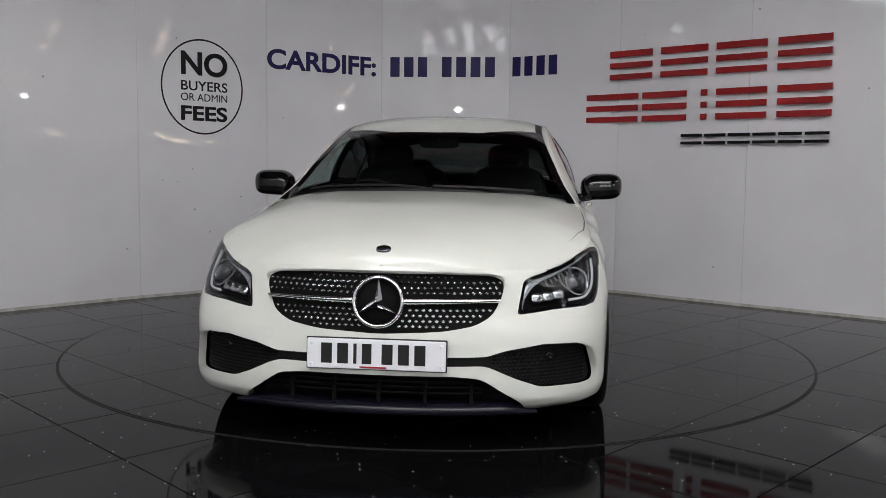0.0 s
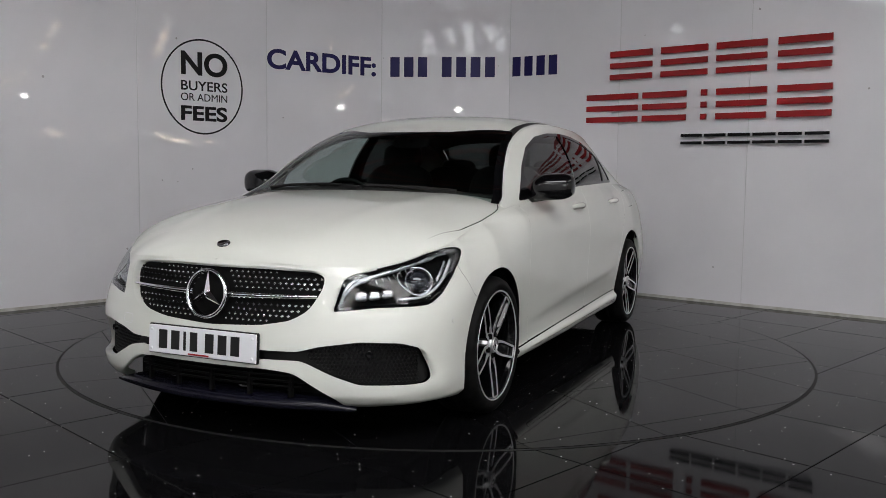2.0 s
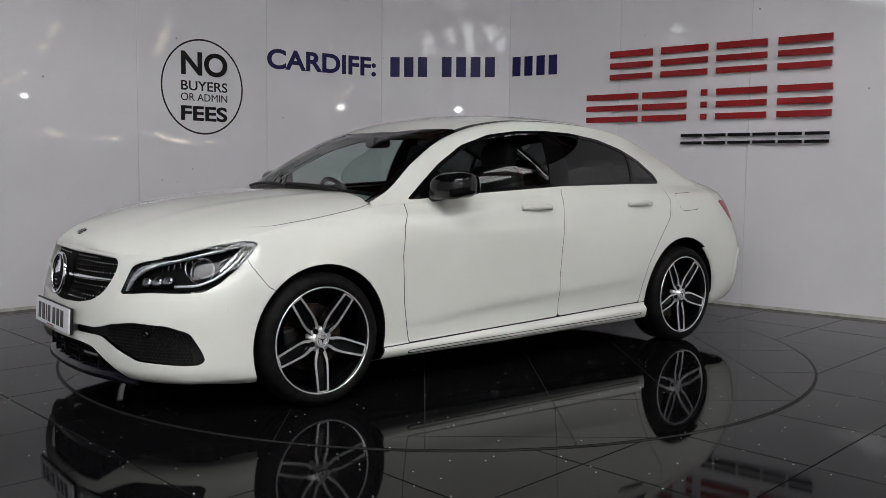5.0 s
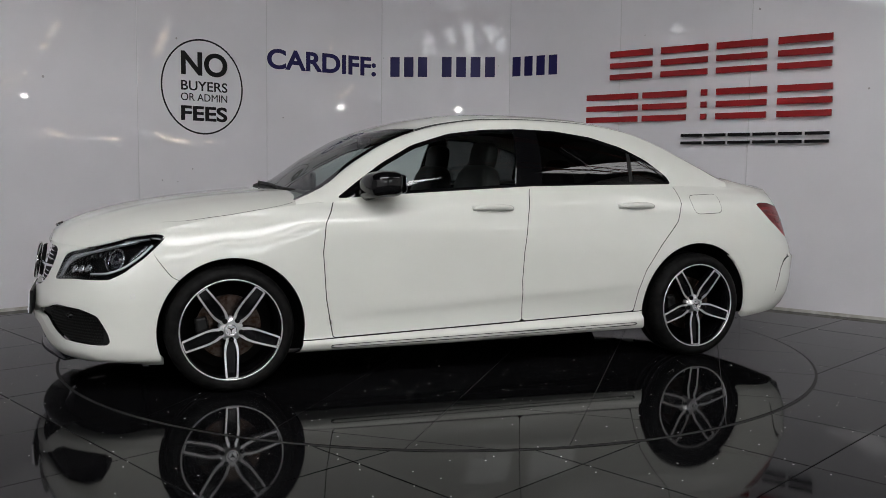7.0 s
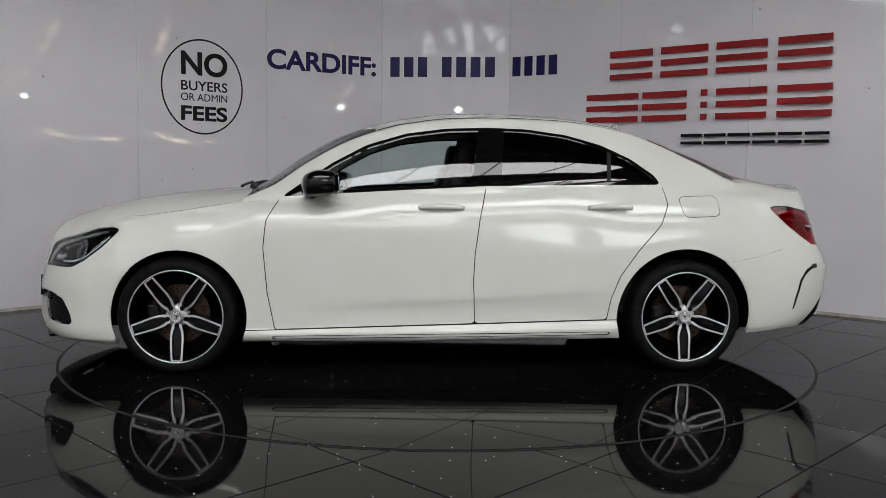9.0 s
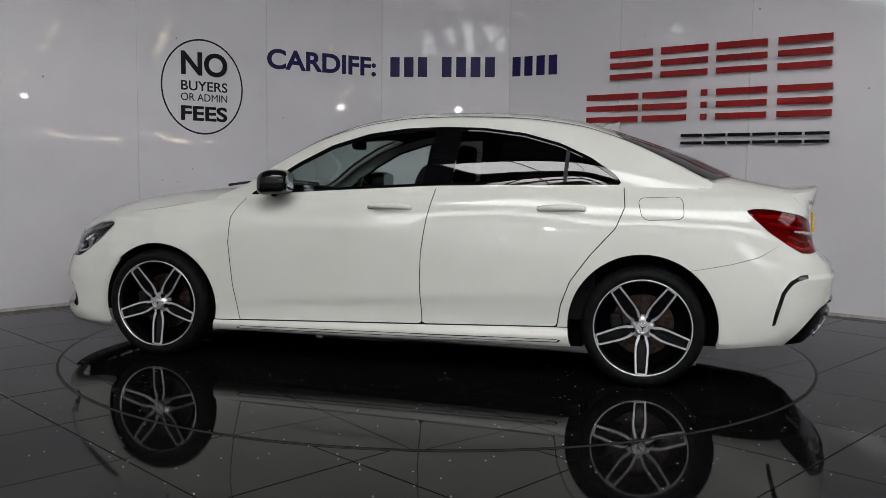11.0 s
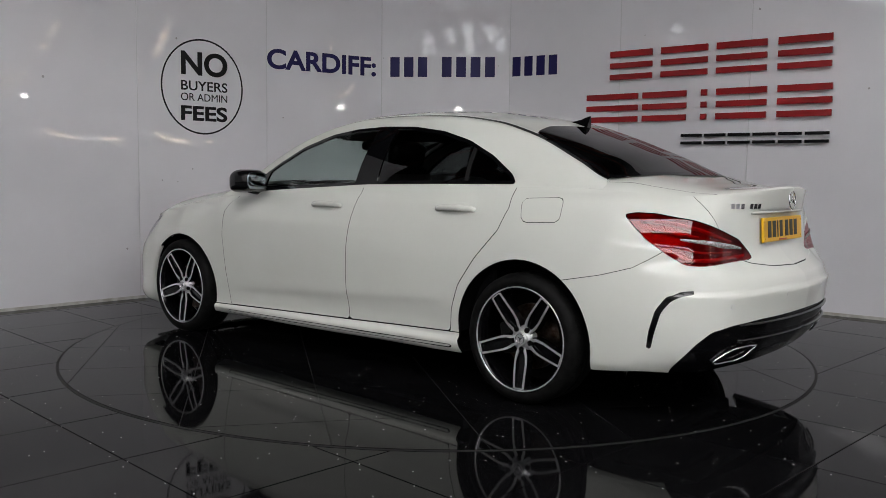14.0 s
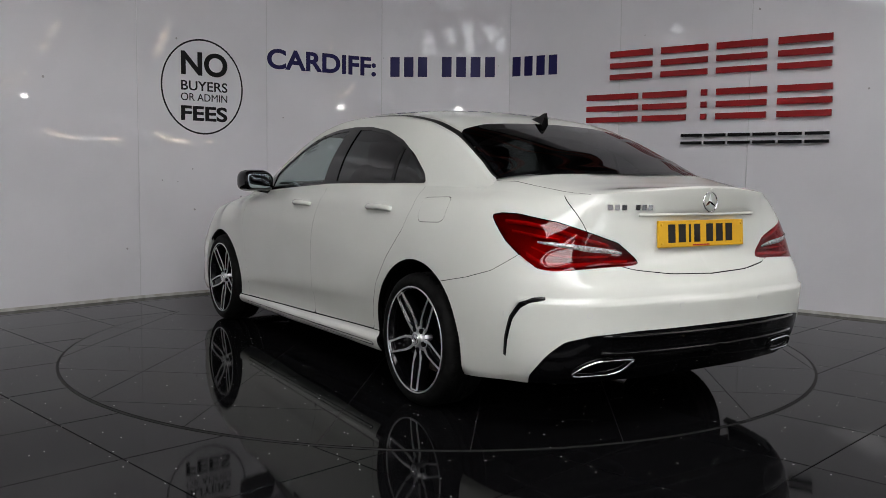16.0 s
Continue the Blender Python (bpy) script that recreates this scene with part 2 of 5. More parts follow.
# ---------- roof lights, windows, lamps ----------
# one broad light sheet behind the turntable's viewing side, a long one near the far end and a smaller fill sheet added
# over the east side
def light_sheet(x0, x1, y0, y1, n, material):
    ob = tagged(new("overhead_sheet"), "broad glowing overhead sheet with slim black bars", "skylight", "roof lights")
    w = (x1 - x0) / n
    for i in range(n):
        one_box("sheet", pose(x0 + w * (i + 0.5), (y0 + y1) / 2, HZ - 0.03), w - 0.05, y1 - y0, 0.02, material, ob)
        if i:
            one_box("bar", pose(x0 + w * i, (y0 + y1) / 2, HZ - 0.035), 0.045, y1 - y0, 0.07, M_LAMP_BODY, ob)
    bm = bmesh.new()
    for sx, cx in ((-1, x0), (1, x1)):
        box(bm, pose(cx + sx * 0.04, (y0 + y1) / 2, HZ - 0.04), 0.08, y1 - y0 + 0.16, 0.08)
    for sy, cy in ((-1, y0), (1, y1)):
        box(bm, pose((x0 + x1) / 2, cy + sy * 0.04, HZ - 0.04), x1 - x0, 0.08, 0.08)
    part("frame", bm, M_LAMP_BODY, ob)


light_sheet(-2.9, 4.3, -7.6, -5.1, 5, M_SKY)
# added fill, out of view: brightens the flank and wall that face east
light_sheet(6.6, 9.4, -5.0, -0.8, 3, M_SIDE_FILL)
light_sheet(-10.4, 6.4, -11.2, -9.5, 8, M_SOUTH_SKY)


def truss(y):
    ob = tagged(new("roof_truss"), "red painted steel roof truss under the ceiling", "truss", "roof trusses")
    for nm, z in (("top_chord", HZ - 0.048), ("bottom_chord", HZ - 0.9)):
        one_box(nm, pose(0, y, z), HX1 - HX0 + 0.1, 0.12, 0.1, M_STEEL, ob)
    for i in range(14):
        x = -9.75 + i * 1.5
        one_box("brace", pose(x, y, HZ - 0.53, 0, (45 if i % 2 else -45), 0), 0.05, 0.05, 0.9, M_STEEL, ob)


for y in (-8.6, -3.6, -1.2, 1.2, 3.4):
    truss(y)


def spot(x, y, z):
    """A lamp on a slim column that shines at the turntable."""
    ob = tagged(new("spot_lamp"), "bright round lamp head on a slim black stand", "lamp", "lamps round the turntable")
    m = look((x, y, z), (0, 0, 0.8))
    for nm, r0, r1, d, off, ma in (("housing", 0.055, 0.085, 0.14, 0.075, M_LAMP_BODY), ("lens", 0.068, 0.068, 0.006, -0.001, M_LAMP)):
        bm = bmesh.new()
        bmesh.ops.create_cone(bm, cap_ends=True, segments=24, radius1=r1, radius2=r0, depth=d, matrix=m @ pose(0, 0, off))
        part(nm, bm, ma, ob)
    bm = bmesh.new()
    back = m @ Vector((0, 0, 0.10))
    bmesh.ops.create_cone(bm, cap_ends=True, segments=12, radius1=0.018, radius2=0.018, depth=back.z, matrix=pose(back.x, back.y, back.z / 2))
    part("pole", bm, M_LAMP_BODY, ob)
    bm = bmesh.new()
    bmesh.ops.create_cone(bm, cap_ends=True, segments=24, radius1=0.22, radius2=0.2, depth=0.03, matrix=pose(back.x, back.y, 0.017))
    part("base", bm, M_LAMP_BODY, ob)


spot(9.64, -4.40, 2.64)
spot(-1.32, -6.4, 2.38)


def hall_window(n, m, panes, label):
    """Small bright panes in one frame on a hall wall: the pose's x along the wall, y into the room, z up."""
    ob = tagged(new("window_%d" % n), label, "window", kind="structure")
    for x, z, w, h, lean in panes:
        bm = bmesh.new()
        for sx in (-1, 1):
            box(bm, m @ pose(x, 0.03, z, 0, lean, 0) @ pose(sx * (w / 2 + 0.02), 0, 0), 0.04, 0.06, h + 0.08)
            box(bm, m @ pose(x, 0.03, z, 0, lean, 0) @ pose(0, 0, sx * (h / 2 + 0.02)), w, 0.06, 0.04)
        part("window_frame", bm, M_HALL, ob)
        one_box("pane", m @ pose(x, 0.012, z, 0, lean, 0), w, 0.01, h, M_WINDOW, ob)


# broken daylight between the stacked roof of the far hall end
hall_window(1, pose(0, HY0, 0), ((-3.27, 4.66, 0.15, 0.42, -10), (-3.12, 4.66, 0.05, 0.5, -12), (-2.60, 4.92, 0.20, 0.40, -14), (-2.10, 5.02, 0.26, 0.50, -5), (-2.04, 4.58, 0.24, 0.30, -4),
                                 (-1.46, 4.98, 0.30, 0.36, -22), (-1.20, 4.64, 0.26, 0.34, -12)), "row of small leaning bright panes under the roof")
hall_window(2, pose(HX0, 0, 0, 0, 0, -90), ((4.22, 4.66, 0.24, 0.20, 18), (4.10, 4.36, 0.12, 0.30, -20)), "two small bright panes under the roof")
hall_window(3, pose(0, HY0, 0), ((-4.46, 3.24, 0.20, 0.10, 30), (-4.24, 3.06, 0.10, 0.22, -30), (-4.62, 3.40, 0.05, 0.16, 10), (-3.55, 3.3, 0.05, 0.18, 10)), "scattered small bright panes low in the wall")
# unseen panes, added to throw more light on the car from the east
hall_window(4, pose(HX1, 0, 0, 0, 0, 90), ((-9.6, 3.9, 1.4, 1.2, 0), (-11.6, 3.9, 1.4, 1.2, 0)), "two bright fill panes added in the hall's side wall")
hall_window(5, pose(0, HY0, 0), ((4.0, 3.4, 1.1, 1.5, 0), (5.5, 3.4, 1.1, 1.5, 0), (7.0, 3.4, 1.1, 1.5, 0)), "three bright windows in the hall's end wall")


def strip_lamp(pts, r, material, label):
    """A thin glowing tube through points (y, z) on the east wall, on small brackets."""
    ob = tagged(new("strip_lamp"), label, "lamp", "tubes on the side wall")
    for (ya, za), (yb, zb) in zip(pts, pts[1:]):
        a, b = Vector((HX1 - 0.06, ya, za)), Vector((HX1 - 0.06, yb, zb))
        bm = bmesh.new()
        bmesh.ops.create_cone(bm, cap_ends=True, segments=10, radius1=r, radius2=r, depth=(b - a).length, matrix=Matrix.Translation((a + b) / 2) @ (b - a).to_track_quat("Z", "Y").to_matrix().to_4x4())
        part("tube", bm, material, ob)
    for y, z in (pts[0], pts[-1]):
        one_box("bracket", pose(HX1 - 0.02, y, z), 0.06, 0.03, 0.03, M_LAMP_BODY, ob)


strip_lamp(((-4.52, 2.00), (-4.36, 1.88), (-4.10, 1.815), (-3.66, 1.775)), 0.022, M_WARM, "warm bent strip lamp low on the side wall")
strip_lamp(((-3.25, 1.775), (-3.0, 1.765), (-2.80, 1.80)), 0.018, M_WARM, "short warm strip lamp low on the side wall")
strip_lamp(((-5.625, 4.62), (-5.615, 4.14)), 0.014, M_WARM, "upright warm strip lamp high on the side wall")
strip_lamp(((-4.13, 4.46), (-4.50, 3.81)), 0.010, M_WARM, "slanting warm strip lamp high on the side wall")
strip_lamp(((-4.20, 4.46), (-4.57, 3.81)), 0.010, M_WARM, "slanting warm strip lamp high on the side wall")
strip_lamp(((-5.52, 3.03), (-5.25, 3.07), (-5.05, 3.17), (-4.92, 3.32)), 0.014, M_WARM, "curved warm strip lamp on the side wall")

# ---------- floor ----------
TS, JOINT = 0.6, 0.004
OFF_A, OFF_B = -2.05, -1.885
floor_bed = tagged(one_box("floor", pose(0, (HY0 + HY1) / 2, -0.055), HX1 - HX0 + 0.4, HY1 - HY0 + 0.4, 0.1, M_GROUT), "polished black quartz tiles with fine joints", "floor", kind="structure")
E1, E2 = Vector((math.cos(radians(45)), math.sin(radians(45)), 0)), Vector((-math.sin(radians(45)), math.cos(radians(45)), 0))
DISC_R = 2.222


def clip_convex(poly, nx, ny, d):
    """The part of a convex outline where nx*x + ny*y <= d."""
    out = []
    for (ax, ay), (bx, by) in zip(poly, poly[1:] + poly[:1]):
        da, db = nx * ax + ny * ay - d, nx * bx + ny * by - d
        if da <= 0:
            out.append((ax, ay))
        if (da < 0) != (db < 0):
            t = da / (da - db)
            out.append((ax + t * (bx - ax), ay + t * (by - ay)))
    return out


def tile_mesh(poly, z0, z1, name):
    bm = bmesh.new()
    prism(bm, poly, pose(0, 0, 0), z1, z0)
    top = [e for e in bm.edges if all(v.co.z > z1 - 1e-5 for v in e.verts)]
    bmesh.ops.bevel(bm, geom=top, offset=0.0012, segments=1, affect="EDGES")
    bmesh.ops.recalc_face_normals(bm, faces=bm.faces)
    me = bpy.data.meshes.new(name)
    bm.to_mesh(me)
    bm.free()
    me.materials.append(M_TILE)
    return me


def tiles():
    h = TS / 2 - JOINT / 2
    sq = [tuple((sx * h * E1 + sy * h * E2)[:2]) for sx, sy in ((-1, -1), (1, -1), (1, 1), (-1, 1))]
    plain = tile_mesh(sq, -0.008, 0.0, "tile")
    far = bmesh.new()
    rng = random.Random(4)
    n = 0
    for i in range(-30, 31):
        for j in range(-30, 31):
            # u along E2 from OFF_A, v along E1 from -OFF_B
            p = E2 * (OFF_A + (i + 0.5) * TS) + E1 * (OFF_B + (j + 0.5) * TS)
            if not (HX0 < p.x < HX1 and HY0 < p.y < HY1) or p.length < DISC_R - 0.46:
                continue
            near = abs(p.x) < 4.2 and -3.9 < p.y < 3.2 and n < 300
            if near:
                ob = new("tile", plain)
                ob.location = (p.x, p.y, rng.uniform(-0.0006, 0.0002))
                ob.rotation_euler = (rng.uniform(-0.0009, 0.0009), rng.uniform(-0.0009, 0.0009), 0)
                ob.parent = floor_bed
                ob.matrix_parent_inverse = Matrix()
                n += 1
            else:
                prism(far, [(x + p.x, y + p.y) for x, y in sq], pose(0, 0, 0), 0.0, -0.008)
    tagged(finish("tiling", far, M_TILE, floor_bed, recalc=False), kind="stuff")


# ---------- turntable: a tiled disc that turns, level with the floor ----------
turntable = tagged(new("turntable"), "round turntable tiled in black flush with the floor", "turntable")


def disc(bm, r, z0, z1, n=160):
    prism(bm, [(r * math.cos(2 * math.pi * i / n), r * math.sin(2 * math.pi * i / n)) for i in range(n)], pose(0, 0, 0), z1, z0)


bm = bmesh.new()
disc(bm, DISC_R + 0.011, -0.004, 0.0016)
part("edge_ring", bm, M_RING, turntable, "thin black edge gap")
bm = bmesh.new()
disc(bm, DISC_R - 0.002, -0.003, 0.0022)
part("bed", bm, M_GROUT, turntable)


def disc_tiles():
    h = TS / 2 - JOINT / 2
    for i in range(-8, 9):
        for j in range(-8, 9):
            p = E2 * (OFF_A + (i + 0.5) * TS) + E1 * (OFF_B + (j + 0.5) * TS)
            poly = [tuple((p + sx * h * E1 + sy * h * E2)[:2]) for sx, sy in ((-1, -1), (1, -1), (1, 1), (-1, 1))]
            for k in range(120):
                a = 2 * math.pi * k / 120
                poly = clip_convex(poly, math.cos(a), math.sin(a), DISC_R - 0.004)
                if len(poly) < 3:
                    break
            if len(poly) < 3:
                continue
            area = abs(sum(a[0] * b[1] - b[0] * a[1] for a, b in zip(poly, poly[1:] + poly[:1]))) / 2
            if area < 0.004:
                continue
            bm = bmesh.new()
            prism(bm, poly, pose(0, 0, 0), 0.0042, 0.0018)
            part("tile", bm, M_TILE, turntable)


# ---------- the car's surface: x forward, y to its left, z up, from mid wheelbase on the ground ----------
def smooth_curve(xs, ys, q):
    """A monotone cubic through (xs, ys) at q; xs rise."""
    xs, ys, q = np.asarray(xs, float), np.asarray(ys, float), np.asarray(q, float)
    h = np.diff(xs)
    s = np.diff(ys) / h
    m = np.zeros_like(ys)
    m[0], m[-1] = s[0], s[-1]
    ok = s[:-1] * s[1:] > 0
    w1, w2 = 2 * h[1:] + h[:-1], h[1:] + 2 * h[:-1]
    den = np.where(ok, w1 / np.where(ok, s[:-1], 1) + w2 / np.where(ok, s[1:], 1), 1)
    m[1:-1] = np.where(ok, (w1 + w2) / den, 0)
    q = np.clip(q, xs[0], xs[-1])
    i = np.clip(np.searchsorted(xs, q) - 1, 0, len(h) - 1)
    t = (q - xs[i]) / h[i]
    return ((1 + 2 * t) * (1 - t) ** 2 * ys[i] + t * (1 - t) ** 2 * h[i] * m[i] + t * t * (3 - 2 * t) * ys[i + 1] + t * t * (t - 1) * h[i] * m[i + 1])


# plan outline at its widest height, nose to tail, then its length coordinate
PLAN = np.array([(2.252, 0), (2.246, .15), (2.226, .30), (2.186, .45), (2.125, .60), (2.036, .73), (1.937, .814), (1.805, .866), (1.65, .884), (1.35, .892), (.9, .886),
                 (0, .889), (-.8, .889), (-1.35, .892), (-1.65, .888), (-1.85, .874), (-2.015, .842), (-2.145, .772), (-2.235, .66), (-2.295, .465), (-2.333, .22), (-2.346, 0)])
PLAN_A = np.concatenate([[0], np.cumsum(np.hypot(*np.diff(PLAN, axis=0).T))])
_f = np.linspace(0, PLAN_A[-1], 1601)
_px, _py = smooth_curve(PLAN_A, PLAN[:, 0], _f), smooth_curve(PLAN_A, PLAN[:, 1], _f)
for _ in range(60):
    _px[1:-1], _py[1:-1] = (_px[:-2] + 2 * _px[1:-1] + _px[2:]) / 4, (_py[:-2] + 2 * _py[1:-1] + _py[2:]) / 4
A_END = PLAN_A[-1]


def plan(a):
    """Point and outward normal of the plan outline."""
    x, y = np.interp(a, _f, _px), np.interp(a, _f, _py)
    e = 0.004
    dx, dy = np.interp(a + e, _f, _px) - np.interp(a - e, _f, _px), np.interp(a + e, _f, _py) - np.interp(a - e, _f, _py)
    n = np.hypot(dx, dy)
    nx, ny = -dy / n, dx / n
    s = np.where(nx * (x - 0) + ny * y < 0, -1, 1)
    return x, y, nx * s, ny * s


def a_of_x(x):
    return np.interp(-np.asarray(x, float), -_px, _f)


def a_front(y):
    k = _f < 1.2
    return float(np.interp(y, _py[k], _f[k]))


def a_rear(y):
    k = _f > A_END - 1.2
    return float(np.interp(-y, -_py[k], _f[k]))


# top edge of the ring: x along the outline, then its own place
AX = lambda x: float(a_of_x(x))
EDGE = [(0, 2.165, 0, .712), (a_front(.3), 2.15, .295, .708), (a_front(.46), 2.105, .45, .700), (a_front(.6), 2.02, .575, .696), (a_front(.73), 1.925, .668, .712), (AX(1.92), 1.83, .733, .738),
        (AX(1.8), 1.74, .778, .764), (AX(1.65), 1.62, .802, .792), (AX(1.35), 1.35, .795, .845), (AX(1.05), 1.05, .792, .892), (AX(.86), .86, .793, .912), (AX(.75), .75, .797, .922), (AX(.4), .4, .803, .946), (AX(-.26), -.26, .805, .984),
        (AX(-.7), -.7, .794, .996), (AX(-1.2), -1.2, .762, 1.003), (AX(-1.5), -1.5, .738, 1.002), (AX(-1.75), -1.75, .712, .992), (AX(-1.9), -1.88, .685, .984), (a_rear(.75), -2.02, .62, .978), (a_rear(.62), -2.12, .53, .984),
        (a_rear(.42), -2.21, .36, .998), (a_rear(.2), -2.256, .18, 1.008), (A_END, -2.268, 0, 1.014)]
# inset from the outline at given heights
INSET = [
    (0, [(.15, .10), (.18, .045), (.22, .015), (.30, .0), (.40, .008), (.47, .012), (.57, .035), (.66, .07), (.712, .10)]),
    (a_front(.45), [(.15, .10), (.18, .045), (.22, .012), (.30, .0), (.42, .006), (.50, .02), (.58, .045), (.65, .07), (.70, .10)]),
    (a_front(.65), [(.15, .09), (.18, .03), (.22, .006), (.30, .0), (.42, .002), (.50, .018), (.58, .05), (.65, .08), (.71, .12)]),
    (AX(1.92), [(.15, .08), (.18, .02), (.24, .0), (.34, .004), (.44, .003), (.52, .012), (.60, .038), (.67, .07), (.735, .11)]),
    (AX(1.65), [(.15, .05), (.18, .02), (.30, .008), (.45, .003), (.55, .002), (.63, .012), (.70, .032), (.76, .058), (.79, .082)]),
    (AX(1.35), [(.15, .06), (.30, .010), (.50, .002), (.63, .0), (.70, .008), (.76, .026), (.81, .055), (.845, .097)]),
    (AX(.95), [(.15, .12), (.175, .03), (.215, .012), (.235, .03), (.30, .028), (.45, .016), (.60, .006), (.72, .002), (.80, .010), (.86, .035), (.905, .094)]),
    (AX(.2), [(.15, .12), (.175, .03), (.225, .012), (.245, .032), (.30, .034), (.42, .020), (.55, .010), (.68, .004), (.76, .004), (.82, .016), (.90, .042), (.957, .085)]),
    (AX(-.7), [(.16, .12), (.185, .03), (.24, .010), (.262, .034), (.32, .030), (.42, .014), (.53, .006), (.62, .004), (.70, .010), (.80, .022), (.90, .045), (.96, .071), (.996, .096)]),
    (AX(-1.05), [(.16, .12), (.19, .03), (.25, .010), (.27, .028), (.40, .012), (.55, .002), (.66, .006), (.74, .015), (.85, .038), (.95, .080), (1.0, .115)]),
    (AX(-1.4), [(.18, .06), (.30, .010), (.45, .004), (.60, .0), (.70, .004), (.78, .014), (.86, .034), (.94, .074), (1.002, .146)]),
    (AX(-1.75), [(.20, .05), (.25, .02), (.35, .008), (.48, .0), (.58, .002), (.68, .010), (.78, .024), (.88, .054), (.95, .098), (.992, .165)]),
    (a_rear(.78), [(.22, .09), (.28, .04), (.36, .012), (.46, .0), (.56, .004), (.64, .014), (.70, .034), (.78, .056), (.88, .090), (.95, .132), (.982, .175)]),
    (a_rear(.50), [(.22, .13), (.28, .07), (.36, .022), (.46, .002), (.56, .0), (.62, .016), (.67, .060), (.72, .095), (.80, .108), (.90, .113), (.95, .108), (.99, .10)]),
    (A_END, [(.22, .15), (.28, .08), (.36, .025), (.46, .004), (.56, .0), (.62, .014), (.66, .058), (.70, .103), (.76, .138), (.88, .138), (.92, .106), (.96, .092), (1.012, .080)]),
]
LOW_EDGE = [(0, .155), (a_front(.5), .155), (AX(1.9), .165), (AX(1.7), .150), (AX(1.0), .152), (AX(-1.0), .186), (AX(-1.7), .212), (AX(-2.0), .235), (A_END, .235)]


def edge_at(a):
    E = np.array(EDGE)
    return np.stack([smooth_curve(E[:, 0], E[:, k], a) for k in (1, 2, 3)], -1)


def ring_point(a, w):
    """Body skin below the waist: a along the outline, w from 0 at the bottom edge to 1 at the top edge."""
    a, w = np.broadcast_arrays(np.asarray(a, float), np.asarray(w, float))
    x, y, nx, ny = plan(a)
    top = edge_at(a)
    LE = np.array(LOW_EDGE)
    zb = smooth_curve(LE[:, 0], LE[:, 1], a)
    z = zb + (top[..., 2] - zb) * w
    st = np.array([s for s, _ in INSET])
    ds = np.stack([smooth_curve(*np.array(tab).T, z) for _, tab in INSET])
    dt = np.stack([smooth_curve(*np.array(tab).T, top[..., 2]) for _, tab in INSET])
    i = np.clip(np.searchsorted(st, a) - 1, 0, len(st) - 2)
    t = np.clip((a - st[i]) / (st[i + 1] - st[i]), 0, 1)
    t = t * t * (3 - 2 * t) * 0.6 + t * 0.4
    pick = lambda D: np.take_along_axis(D, i[None], 0)[0] * (1 - t) + np.take_along_axis(D, i[None] + 1, 0)[0] * t
    d, dtop = pick(ds), pick(dt)
    # the falling shoulder line along the doors
    zc = np.interp(x, [-1.2, -.9, .9, 1.25], [.63, .66, .80, .80])
    amp = np.interp(x, [-1.25, -.7, .6, 1.05], [0, 1, 1, 0]) * (np.abs(y) > .8)
    u = (z - zc) / .055
    d = d - amp * .0025 * np.where(u > 0, np.exp(-(u / .9) ** 2), np.exp(-u * u))
    # the rising line low on the doors
    zl = np.interp(x, [-1.0, .9], [.455, .345])
    ul = (z - zl) / .05
    d = d - np.interp(x, [-1.0, -.8, .6, .95], [0, 1, 1, 0]) * (np.abs(y) > .8) * .0045 * np.where(ul > 0, np.exp(-(ul / 1.3) ** 2), np.exp(-(ul / .5) ** 2))
    # a ledge round the tail bumper
    v = (.578 - z) / .006
    d = d - .011 * np.clip((a - 4.89) / .06, 0, 1) * np.where(z < .578, np.exp(-((.578 - z) / .07) ** 2), 0) * np.clip(v, 0, 1)
    k = w ** 5
    px = x - nx * d + (top[..., 0] - (x - nx * dtop)) * k
    py = y - ny * d + (top[..., 1] - (y - ny * dtop)) * k
    return np.stack([px, np.maximum(py, 0) * (y > 1e-6), z], -1)


# centre lines of bonnet, roof and boot
HOOD_C = ([.9, 1.02, 1.1, 1.3, 1.49, 1.8, 2.0, 2.10, 2.145, 2.165], [.985, .975, .970, .953, .932, .880, .823, .780, .748, .712])
BOOT_C = ([-2.268, -2.255, -2.20, -2.10, -1.974, -1.86, -1.78], [1.014, 1.022, 1.017, 1.011, 1.029, 1.051, 1.07])
A_COWL, A_BOOT = AX(.88), AX(-1.60)


def hood_point(a, q):
    """Bonnet and wing tops: q from 0 at the ring's edge to 1 on the centre line."""
    T = edge_at(a)
    f = np.clip(a / A_COWL, 0, 1)
    cx = 2.165 - (2.165 - 1.04) * np.power(f, 1.25)
    x = T[..., 0] + (cx - T[..., 0]) * q
    y = T[..., 1] * (1 - q)
    zc = smooth_curve(*HOOD_C, x)
    drop = np.maximum(smooth_curve(*HOOD_C, T[..., 0]) - T[..., 2], 0)
    r = 1 - q
    z = zc - drop * (.45 * r ** 2 + .55 * r ** 6)
    # two soft ridges along the bonnet
    yr = np.interp(x, [.95, 2.1], [.50, .36])
    z = z + .0035 * np.exp(-((y - yr) / .06) ** 2) * np.clip((x - .9) * 4, 0, 1) * np.clip((2.1 - x) * 4, 0, 1)
    return np.stack([x, y, z], -1)


def boot_point(a, q):
    T = edge_at(a)
    f = np.clip((A_END - a) / (A_END - A_BOOT), 0, 1)
    cx = -2.268 + (2.268 - 1.77) * np.power(f, 1.3)
    x = T[..., 0] + (cx - T[..., 0]) * q
    y = T[..., 1] * (1 - q)
    zc = smooth_curve(*BOOT_C, x)
    drop = smooth_curve(*BOOT_C, T[..., 0]) - T[..., 2]
    r = 1 - q
    return np.stack([x, y, zc - drop * (.25 * r ** 2 + .75 * r ** 8)], -1)


